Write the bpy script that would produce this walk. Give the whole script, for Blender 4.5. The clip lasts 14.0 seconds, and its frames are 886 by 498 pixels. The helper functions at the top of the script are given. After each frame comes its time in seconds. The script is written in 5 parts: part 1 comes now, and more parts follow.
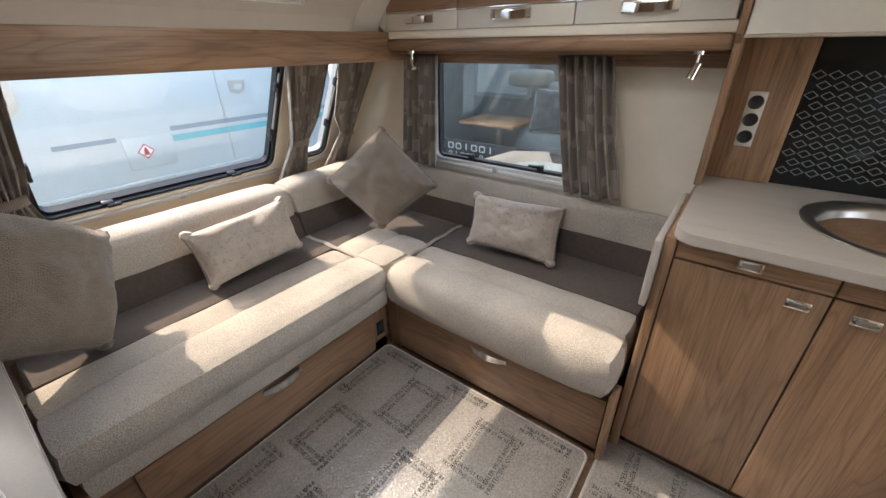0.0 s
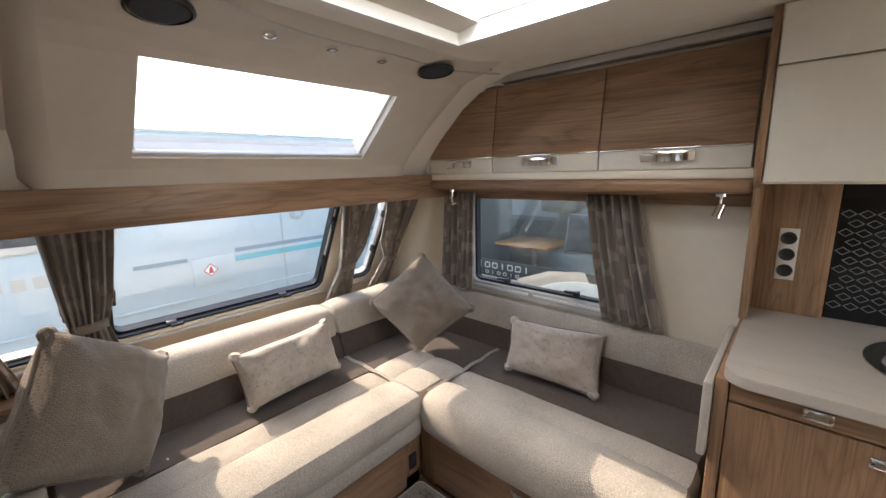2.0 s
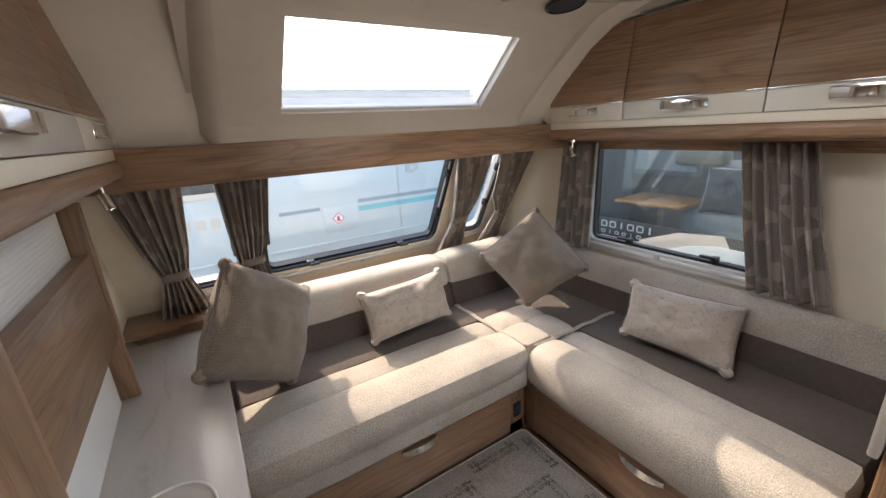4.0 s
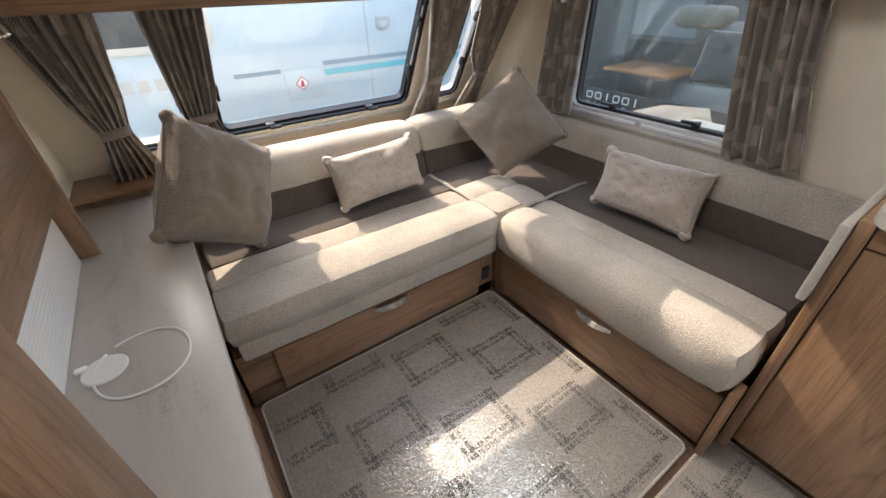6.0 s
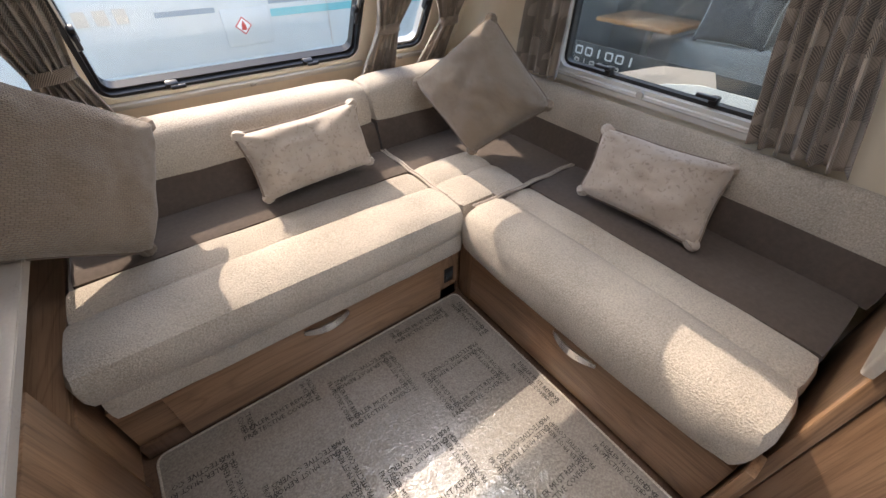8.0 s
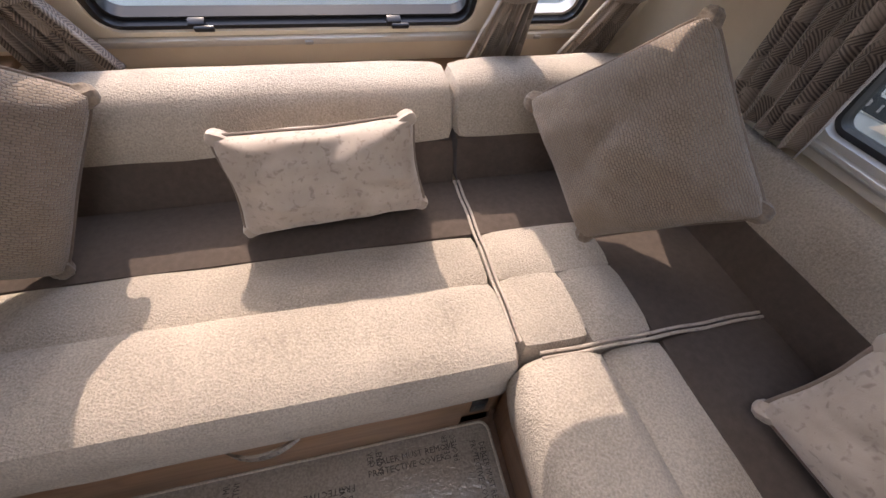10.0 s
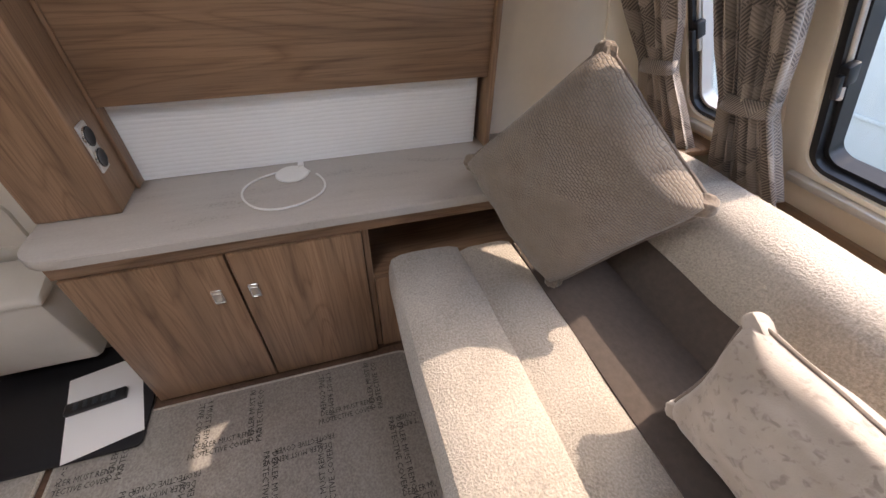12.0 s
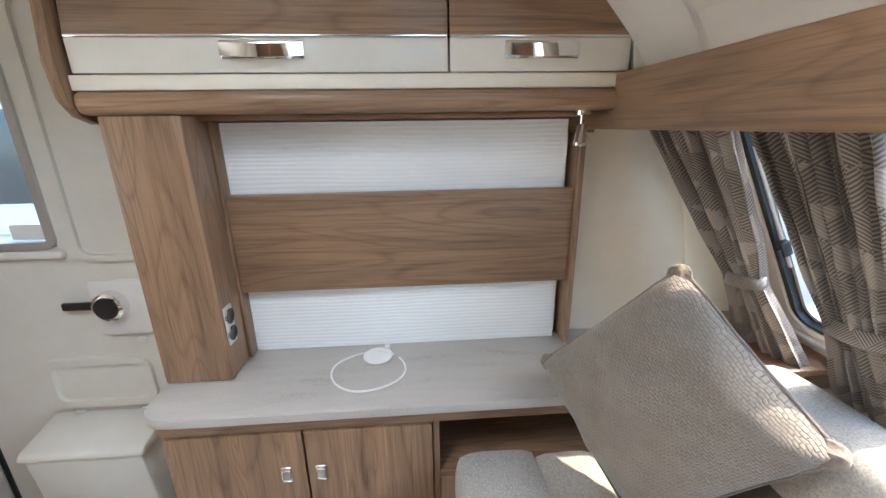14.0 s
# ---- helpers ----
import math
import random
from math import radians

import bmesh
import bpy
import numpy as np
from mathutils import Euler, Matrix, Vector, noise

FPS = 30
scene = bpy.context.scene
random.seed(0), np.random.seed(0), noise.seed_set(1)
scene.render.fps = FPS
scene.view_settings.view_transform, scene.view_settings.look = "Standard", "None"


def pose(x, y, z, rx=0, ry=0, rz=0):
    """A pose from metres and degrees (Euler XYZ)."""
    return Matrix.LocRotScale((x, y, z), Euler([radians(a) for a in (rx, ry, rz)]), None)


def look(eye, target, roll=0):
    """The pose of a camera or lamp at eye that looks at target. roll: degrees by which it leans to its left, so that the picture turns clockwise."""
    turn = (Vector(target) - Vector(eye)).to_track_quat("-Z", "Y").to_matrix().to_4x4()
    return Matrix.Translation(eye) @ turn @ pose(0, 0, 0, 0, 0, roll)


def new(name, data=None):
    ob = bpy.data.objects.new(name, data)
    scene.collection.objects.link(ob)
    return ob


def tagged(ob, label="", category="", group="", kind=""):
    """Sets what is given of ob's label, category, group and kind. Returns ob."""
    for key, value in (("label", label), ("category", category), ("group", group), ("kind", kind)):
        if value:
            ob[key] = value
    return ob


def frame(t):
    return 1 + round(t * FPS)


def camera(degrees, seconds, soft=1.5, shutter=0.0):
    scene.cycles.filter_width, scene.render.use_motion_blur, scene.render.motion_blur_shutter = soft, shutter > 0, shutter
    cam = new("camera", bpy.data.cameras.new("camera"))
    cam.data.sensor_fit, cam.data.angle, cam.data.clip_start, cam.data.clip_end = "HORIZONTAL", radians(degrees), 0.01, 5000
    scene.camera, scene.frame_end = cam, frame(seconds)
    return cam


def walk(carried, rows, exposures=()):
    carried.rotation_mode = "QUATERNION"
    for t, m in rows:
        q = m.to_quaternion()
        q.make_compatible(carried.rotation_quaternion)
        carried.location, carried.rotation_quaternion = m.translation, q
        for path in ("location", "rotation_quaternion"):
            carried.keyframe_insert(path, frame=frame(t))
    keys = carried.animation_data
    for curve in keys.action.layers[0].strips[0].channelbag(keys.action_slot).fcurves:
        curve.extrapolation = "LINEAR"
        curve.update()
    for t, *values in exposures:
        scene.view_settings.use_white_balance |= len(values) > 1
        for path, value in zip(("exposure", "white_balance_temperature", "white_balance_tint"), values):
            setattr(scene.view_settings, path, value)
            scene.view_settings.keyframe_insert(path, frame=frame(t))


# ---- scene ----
cam = camera(97.0, 14.0)
PATH = [
    (0, (-1.074, 0.349, 1.343), (0.34, 1.419, 0.418), -0.6),
    (0.5, (-1.08, 0.346, 1.355), (0.394, 1.433, 0.55), -0.2),
    (1, (-1.085, 0.344, 1.37), (0.423, 1.47, 0.691), -0.3),
    (1.5, (-1.092, 0.339, 1.393), (0.415, 1.543, 0.863), -1.0),
    (2, (-1.096, 0.332, 1.419), (0.352, 1.655, 1.027), -1.6),
    (2.5, (-1.107, 0.337, 1.432), (0.221, 1.798, 1.112), -1.7),
    (3, (-1.117, 0.349, 1.44), (0.042, 1.945, 1.11), -1.3),
    (5.5, (-1.103, 0.361, 1.328), (-0.221, 1.832, 0.299), -1.3),
    (6, (-1.084, 0.352, 1.315), (-0.156, 1.724, 0.194), -1.6),
    (6.5, (-1.066, 0.365, 1.295), (-0.118, 1.654, 0.096), -1.4),
    (7, (-1.017, 0.422, 1.283), (-0.046, 1.648, 0.036), -0.7),
    (9.5, (-0.356, 1.02, 1.203), (0.268, 2.277, -0.222), 4.6),
    (10, (-0.298, 1.174, 1.189), (0.091, 2.442, -0.309), 5.5),
    (10.5, (-0.308, 1.271, 1.181), (-0.333, 2.562, -0.346), 6.7),
    (11, (-0.32, 1.36, 1.189), (-0.88, 2.52, -0.341), 7.3),
    (11.5, (-0.352, 1.362, 1.192), (-1.425, 2.213, -0.266), 5.7),
    (12, (-0.345, 1.37, 1.19), (-1.783, 1.834, -0.121), 1.5),
    (12.5, (-0.351, 1.392, 1.214), (-1.991, 1.678, 0.106), 0.4),
    (13, (-0.361, 1.389, 1.249), (-2.131, 1.597, 0.342), 0.1),
    (13.5, (-0.351, 1.386, 1.273), (-2.204, 1.549, 0.539), -0.3),
    (14, (-0.335, 1.388, 1.285), (-2.239, 1.518, 0.687), -0.8),
]
EXPOSURES = [(0.0, 2.8, 7200, 13), (3.0, 2.72, 7350, 15), (5.5, 2.87, 7300, 13), (7.2, 2.87, 7300, 13), (9.5, 2.5, 7450, 23), (11.3, 2.5, 7400, 22), (12.5, 3.15, 7200, 16), (14.0, 3.65, 6450, 8)]
walk(cam, [(t, look(eye, target, roll)) for t, eye, target, roll in PATH], exposures=EXPOSURES)

# ---- world, sun ----
SUN = Vector((-0.10, 1.045, 1.0)).normalized()
world = bpy.data.worlds.new("sky")
scene.world = world
world.use_nodes = True
wn = world.node_tree
sky = wn.nodes.new("ShaderNodeTexSky")
sky.sky_type, sky.sun_disc = "NISHITA", False
sky.sun_elevation, sky.sun_rotation = math.asin(SUN.z), math.atan2(SUN.x, SUN.y)
sky.air_density, sky.dust_density = 1.0, 2.0
wn.nodes["Background"].inputs[1].default_value = 0.15
wn.links.new(sky.outputs[0], wn.nodes["Background"].inputs[0])
sun_data = bpy.data.lights.new("sun", "SUN")
sun_data.energy, sun_data.angle, sun_data.color = 0.85, radians(0.5), (1.0, 0.91, 0.79)
sun = new("sun", sun_data)
sun.matrix_world = look(SUN * 20, (0, 0, 0))


# added fill light for assumed, unseen rear windows, laid into an opening behind the walk
rear = bpy.data.lights.new("rear_fill_light", "AREA")
rear.shape, rear.size, rear.size_y, rear.energy, rear.color = "RECTANGLE", 1.35, 0.62, 1.2, (0.94, 0.97, 1.0)
new("rear_fill_light", rear).matrix_world = look((-0.4, -1.615, 1.15), (-0.4, 0.0, 1.0))


# sky light of the aisle roof window, above its pane
roof = bpy.data.lights.new("roof_window_daylight", "AREA")
roof.shape, roof.size, roof.size_y, roof.energy, roof.color = "RECTANGLE", 0.62, 0.62, 1.8, (0.94, 0.97, 1.0)
new("roof_window_daylight", roof).matrix_world = look((-0.36, 0.9, 2.06), (-0.36, 0.9001, 0.0))


# ---- materials ----
def material(name):
    m = bpy.data.materials.new(name)
    m.use_nodes = True
    nt = m.node_tree
    return m, nt, nt.nodes["Principled BSDF"]


def node(nt, kind, **inputs):
    n = nt.nodes.new(kind)
    for k, v in inputs.items():
        n.inputs[k.replace("_", " ")].default_value = v
    return n


def coords(nt, scale=(1, 1, 1), rot=(0, 0, 0)):
    tc = nt.nodes.new("ShaderNodeTexCoord")
    mp = nt.nodes.new("ShaderNodeMapping")
    mp.inputs["Scale"].default_value = scale
    mp.inputs["Rotation"].default_value = rot
    nt.links.new(tc.outputs["Object"], mp.inputs[0])
    return mp.outputs[0]


def ramp(nt, fac, stops):
    r = nt.nodes.new("ShaderNodeValToRGB")
    el = r.color_ramp.elements
    while len(el) < len(stops):
        el.new(0.5)
    for e, (p, c) in zip(el, stops):
        e.position, e.color = p, (*c, 1)
    nt.links.new(fac, r.inputs[0])
    return r.outputs[0]


def bump(nt, bsdf, height, strength, distance=0.002):
    b = nt.nodes.new("ShaderNodeBump")
    b.inputs["Strength"].default_value, b.inputs["Distance"].default_value = strength, distance
    nt.links.new(height, b.inputs["Height"])
    nt.links.new(b.outputs[0], bsdf.inputs["Normal"])


def shade(c, k):
    return tuple(min(1, v * k) for v in c)


def wood(name, axis, base=(0.285, 0.170, 0.100), rough=0.36):
    """Printed walnut laminate: broad tone, wandering growth lines and fine pores along one axis."""
    m, nt, b = material(name)

    def stretched(across, along):
        v = [across] * 3
        v[axis] = along
        return coords(nt, v)
    broad = node(nt, "ShaderNodeTexNoise", Scale=1.0, Detail=4.0, Roughness=0.55, Distortion=0.8)
    nt.links.new(stretched(11, 0.9), broad.inputs["Vector"])
    lines = node(nt, "ShaderNodeTexNoise", Scale=1.0, Detail=1.5, Roughness=0.5, Distortion=0.5)
    nt.links.new(stretched(9, 1.1), lines.inputs["Vector"])
    many = nt.nodes.new("ShaderNodeMath")
    many.operation = "MULTIPLY"
    many.inputs[1].default_value = 10.0
    nt.links.new(lines.outputs[0], many.inputs[0])
    saw = nt.nodes.new("ShaderNodeMath")
    saw.operation = "FRACT"
    nt.links.new(many.outputs[0], saw.inputs[0])
    pores = node(nt, "ShaderNodeTexNoise", Scale=1.0, Detail=4.0, Roughness=0.7)
    nt.links.new(stretched(190, 4.0), pores.inputs["Vector"])
    tone = ramp(nt, broad.outputs[0], [(0.30, shade(base, 0.74)), (0.48, shade(base, 1.0)), (0.68, shade(base, 1.30))])
    for src, stops, amount in ((saw.outputs[0], [(0.0, (0.72, 0.68, 0.64)), (0.22, (0.98, 0.98, 0.98)), (0.8, (1.04, 1.04, 1.04)), (1.0, (0.80, 0.77, 0.74))], 0.85), (pores.outputs[0], [(0.36, (0.62, 0.58, 0.55)), (0.52, (1.03, 1.03, 1.03))], 0.75)):
        mix = nt.nodes.new("ShaderNodeMix")
        mix.data_type, mix.blend_type = "RGBA", "MULTIPLY"
        mix.inputs[0].default_value = amount
        nt.links.new(tone, mix.inputs[6])
        nt.links.new(ramp(nt, src, stops), mix.inputs[7])
        tone = mix.outputs[2]
    nt.links.new(tone, b.inputs["Base Color"])
    b.inputs["Roughness"].default_value = rough
    bump(nt, b, pores.outputs[0], 0.12, 0.0006)
    return m


def fabric(name, lo, hi, scale, strength, rough=0.95, sheen=0.25, broad=5.0, stretch=(1, 1, 1), depth=0.003):
    """Woven or looped cloth: fine relief and a broad mottling."""
    m, nt, b = material(name)
    n = node(nt, "ShaderNodeTexNoise", Scale=scale, Detail=3.0, Roughness=0.65)
    nt.links.new(coords(nt, stretch), n.inputs["Vector"])
    w = node(nt, "ShaderNodeTexNoise", Scale=broad, Detail=4.0)
    nt.links.new(coords(nt), w.inputs["Vector"])
    mix = nt.nodes.new("ShaderNodeMix")
    mix.data_type = "FLOAT"
    mix.inputs[0].default_value = 0.35
    nt.links.new(n.outputs[0], mix.inputs[2])
    nt.links.new(w.outputs[0], mix.inputs[3])
    nt.links.new(ramp(nt, mix.outputs[0], [(0.32, lo), (0.66, hi)]), b.inputs["Base Color"])
    b.inputs["Roughness"].default_value = rough
    b.inputs["Sheen Weight"].default_value = sheen
    bump(nt, b, n.outputs[0], strength, depth)
    return m


def plain(name, colour, rough=0.5, metal=0.0, grain=0.04, coat=0.0):
    m, nt, b = material(name)
    n = node(nt, "ShaderNodeTexNoise", Scale=9.0, Detail=6.0, Roughness=0.7)
    nt.links.new(coords(nt), n.inputs["Vector"])
    nt.links.new(ramp(nt, n.outputs[0], [(0.3, shade(colour, 1 - grain)), (0.7, shade(colour, 1 + grain))]), b.inputs["Base Color"])
    b.inputs["Roughness"].default_value, b.inputs["Metallic"].default_value = rough, metal
    b.inputs["Coat Weight"].default_value = coat
    f = node(nt, "ShaderNodeTexNoise", Scale=350.0, Detail=2.0)
    nt.links.new(coords(nt), f.inputs["Vector"])
    bump(nt, b, f.outputs[0], 0.05, 0.0005)
    return m


def pane_glass(name, tint=(1, 1, 1), gloss=0.07):
    m, nt, b = material(name)
    nt.nodes.remove(b)
    t = nt.nodes.new("ShaderNodeBsdfTransparent")
    t.inputs[0].default_value = (*tint, 1)
    g = nt.nodes.new("ShaderNodeBsdfGlossy")
    g.inputs["Roughness"].default_value = 0.03
    mx = nt.nodes.new("ShaderNodeMixShader")
    mx.inputs[0].default_value = gloss
    nt.links.new(t.outputs[0], mx.inputs[1])
    nt.links.new(g.outputs[0], mx.inputs[2])
    nt.links.new(mx.outputs[0], nt.nodes["Material Output"].inputs[0])
    return m


WOOD_X, WOOD_Y, WOOD_Z = wood("walnut_along_x", 0), wood("walnut_along_y", 1), wood("walnut_upright", 2)
# darker copy of the walnut; shade of low recesses is put into its colour
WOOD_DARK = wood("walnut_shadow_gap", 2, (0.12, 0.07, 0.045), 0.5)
BOUCLE = fabric("beige_boucle", (0.275, 0.24, 0.20), (0.60, 0.535, 0.455), 215.0, 1.0, depth=0.005)
SUEDE = fabric("brown_suede", (0.064, 0.047, 0.038), (0.096, 0.072, 0.059), 60.0, 0.12, sheen=0.2, broad=4.0)
GATHER = fabric("gathered_taupe_weave", (0.13, 0.10, 0.078), (0.29, 0.228, 0.175), 130.0, 0.7)
PIPING = fabric("taupe_piping", (0.17, 0.13, 0.105), (0.22, 0.175, 0.145), 120.0, 0.3)
CREAM = plain("cream_wallboard", (0.79, 0.71, 0.585), 0.55)
CREAM_GLOSS = plain("cream_gloss_laminate", (0.70, 0.65, 0.57), 0.25)
CEILING = plain("ceiling_board", (0.77, 0.715, 0.635), 0.6)
MOULD = plain("moulded_plastic", (0.56, 0.50, 0.43), 0.5)
WHITE_PLASTIC = plain("white_plastic", (0.78, 0.76, 0.72), 0.4)
DOOR_PLASTIC = plain("door_plastic", (0.72, 0.69, 0.62), 0.42)
CHROME = plain("chrome", (0.86, 0.85, 0.84), 0.07, 1.0, 0.01)
STEEL = plain("brushed_steel", (0.55, 0.53, 0.50), 0.28, 1.0, 0.03)
RUBBER = plain("black_rubber", (0.012, 0.012, 0.014), 0.35)
BLACK = plain("black_plastic", (0.015, 0.015, 0.017), 0.3)
GREY_RAIL = plain("grey_aluminium", (0.50, 0.49, 0.47), 0.4, 0.6)
SILVER = plain("satin_silver_trim", (0.66, 0.64, 0.60), 0.35, 0.3)
MESH_GREY = plain("speaker_cloth", (0.03, 0.034, 0.045), 0.8)
PAPER = plain("white_paper", (0.82, 0.82, 0.80), 0.7, grain=0.01)
GLASS = pane_glass("clear_acrylic", (0.93, 0.97, 0.98), 0.05)
TINTED = pane_glass("tinted_acrylic", (0.82, 0.85, 0.85), 0.08)


def velvet_material():
    """Pale crushed velvet with small darker bruises in the pile."""
    m, nt, b = material("crushed_velvet")
    broad = node(nt, "ShaderNodeTexNoise", Scale=9.0, Detail=4.0, Roughness=0.6)
    nt.links.new(coords(nt), broad.inputs["Vector"])
    spots = node(nt, "ShaderNodeTexNoise", Scale=70.0, Detail=2.0, Roughness=0.5, Distortion=0.5)
    nt.links.new(coords(nt), spots.inputs["Vector"])
    pile = node(nt, "ShaderNodeTexNoise", Scale=420.0, Detail=2.0)
    nt.links.new(coords(nt), pile.inputs["Vector"])
    mix = nt.nodes.new("ShaderNodeMix")
    mix.data_type, mix.blend_type = "RGBA", "MULTIPLY"
    mix.inputs[0].default_value = 1.0
    nt.links.new(ramp(nt, broad.outputs[0], [(0.3, (0.36, 0.30, 0.25)), (0.7, (0.47, 0.41, 0.355))]), mix.inputs[6])
    nt.links.new(ramp(nt, spots.outputs[0], [(0.30, (0.68, 0.66, 0.65)), (0.43, (1, 1, 1))]), mix.inputs[7])
    nt.links.new(mix.outputs[2], b.inputs["Base Color"])
    b.inputs["Roughness"].default_value = 0.7
    b.inputs["Sheen Weight"].default_value = 0.5
    bump(nt, b, pile.outputs[0], 0.3, 0.001)
    return m


def weave_material():
    """Chunky uneven basket weave for the large cushions."""
    m, nt, b = material("basket_weave")
    tc = nt.nodes.new("ShaderNodeTexCoord")
    wob = node(nt, "ShaderNodeTexNoise", Scale=14.0, Detail=3.0)
    nt.links.new(tc.outputs["UV"], wob.inputs["Vector"])
    add = nt.nodes.new("ShaderNodeVectorMath")
    add.operation = "MULTIPLY_ADD"
    add.inputs[1].default_value = (0.03, 0.03, 0.0)
    nt.links.new(wob.outputs["Color"], add.inputs[0])
    nt.links.new(tc.outputs["UV"], add.inputs[2])
    br = node(nt, "ShaderNodeTexBrick", Scale=1.0, Mortar_Size=0.13, Brick_Width=1.0, Row_Height=0.55)
    mp = nt.nodes.new("ShaderNodeMapping")
    mp.inputs["Scale"].default_value = (34, 42, 34)
    nt.links.new(add.outputs[0], mp.inputs[0])
    nt.links.new(mp.outputs[0], br.inputs["Vector"])
    br.inputs["Color1"].default_value = (0.30, 0.235, 0.18, 1)
    br.inputs["Color2"].default_value = (0.25, 0.195, 0.15, 1)
    br.inputs["Mortar"].default_value = (0.15, 0.116, 0.09, 1)
    br.inputs["Mortar Smooth"].default_value = 1.0
    nt.links.new(br.outputs["Color"], b.inputs["Base Color"])
    b.inputs["Roughness"].default_value = 0.95
    b.inputs["Sheen Weight"].default_value = 0.3
    inv = nt.nodes.new("ShaderNodeMath")
    inv.operation = "SUBTRACT"
    inv.inputs[0].default_value = 1.0
    nt.links.new(br.outputs["Fac"], inv.inputs[1])
    bump(nt, b, inv.outputs[0], 0.8, 0.003)
    return m


def curtain_material():
    """Taupe jacquard: rows of triangles, each hatched with fine pale lines."""
    m, nt, b = material("jacquard_curtain")
    tc = nt.nodes.new("ShaderNodeTexCoord")
    sep = nt.nodes.new("ShaderNodeSeparateXYZ")
    nt.links.new(tc.outputs["UV"], sep.inputs[0])

    def calc(op, a, c=0.0):
        n = nt.nodes.new("ShaderNodeMath")
        n.operation = op
        for k, v in enumerate((a, c)):
            if isinstance(v, (int, float)):
                n.inputs[k].default_value = v
            else:
                nt.links.new(v, n.inputs[k])
        return n.outputs[0]
    u, v = calc("MULTIPLY", sep.outputs[0], 11.0), calc("MULTIPLY", sep.outputs[1], 14.0)
    row = calc("FLOOR", v)
    us = calc("ADD", u, calc("MULTIPLY", row, 0.5))
    peak = calc("MULTIPLY", calc("ABSOLUTE", calc("SUBTRACT", calc("FRACT", us), 0.5)), 2.0)
    up = calc("GREATER_THAN", calc("FRACT", v), peak)
    lean_a = calc("SINE", calc("MULTIPLY", calc("ADD", v, calc("MULTIPLY", us, 2.0)), 58.0))
    lean_b = calc("SINE", calc("MULTIPLY", calc("SUBTRACT", v, calc("MULTIPLY", us, 2.0)), 58.0))
    mix = nt.nodes.new("ShaderNodeMix")
    mix.data_type = "FLOAT"
    for k, x in ((0, up), (2, lean_a), (3, lean_b)):
        nt.links.new(x, mix.inputs[k])
    patch = nt.nodes.new("ShaderNodeTexWhiteNoise")
    cell = nt.nodes.new("ShaderNodeCombineXYZ")
    for k, x in enumerate((calc("FLOOR", us), row, up)):
        nt.links.new(x, cell.inputs[k])
    nt.links.new(cell.outputs[0], patch.inputs[0])
    tone = calc("ADD", calc("MULTIPLY", mix.outputs[0], 0.32), calc("ADD", 0.40, calc("MULTIPLY", calc("GREATER_THAN", patch.outputs[0], 0.72), 0.42)))
    nt.links.new(ramp(nt, tone, [(0.15, (0.082, 0.064, 0.054)), (0.8, (0.37, 0.31, 0.26))]), b.inputs["Base Color"])
    b.inputs["Roughness"].default_value = 0.62
    b.inputs["Sheen Weight"].default_value = 0.35
    bump(nt, b, mix.outputs[0], 0.25, 0.001)
    return m


def laminate_material():
    """Pale stone laminate with faint slanting veins."""
    m, nt, b = material("stone_laminate")
    n = node(nt, "ShaderNodeTexNoise", Scale=1.0, Detail=6.0, Roughness=0.7, Distortion=0.8)
    nt.links.new(coords(nt, (14, 2.5, 14), (0, 0, 0.35)), n.inputs["Vector"])
    g = node(nt, "ShaderNodeTexNoise", Scale=180.0, Detail=2.0)
    nt.links.new(coords(nt), g.inputs["Vector"])
    mix = nt.nodes.new("ShaderNodeMix")
    mix.data_type = "FLOAT"
    mix.inputs[0].default_value = 0.3
    nt.links.new(n.outputs[0], mix.inputs[2])
    nt.links.new(g.outputs[0], mix.inputs[3])
    nt.links.new(ramp(nt, mix.outputs[0], [(0.28, (0.27, 0.235, 0.20)), (0.42, (0.43, 0.39, 0.345)), (0.7, (0.49, 0.45, 0.405))]), b.inputs["Base Color"])
    b.inputs["Roughness"].default_value = 0.33
    return m


def ripple_material():
    """White board pressed with long wavering horizontal ripples."""
    m, nt, b = material("white_ripple_board")
    n = nt.nodes.new("ShaderNodeTexWave")
    n.wave_type, n.bands_direction, n.wave_profile = "BANDS", "Z", "SIN"
    for k, v in (("Scale", 26.0), ("Distortion", 5.0), ("Detail", 2.0), ("Detail Scale", 0.35)):
        n.inputs[k].default_value = v
    nt.links.new(coords(nt, (1, 0.35, 1)), n.inputs["Vector"])
    nt.links.new(ramp(nt, n.outputs[1], [(0.0, (0.85, 0.84, 0.81)), (0.5, (0.89, 0.885, 0.86))]), b.inputs["Base Color"])
    b.inputs["Roughness"].default_value = 0.4
    bump(nt, b, n.outputs[1], 0.35, 0.0025)
    return m


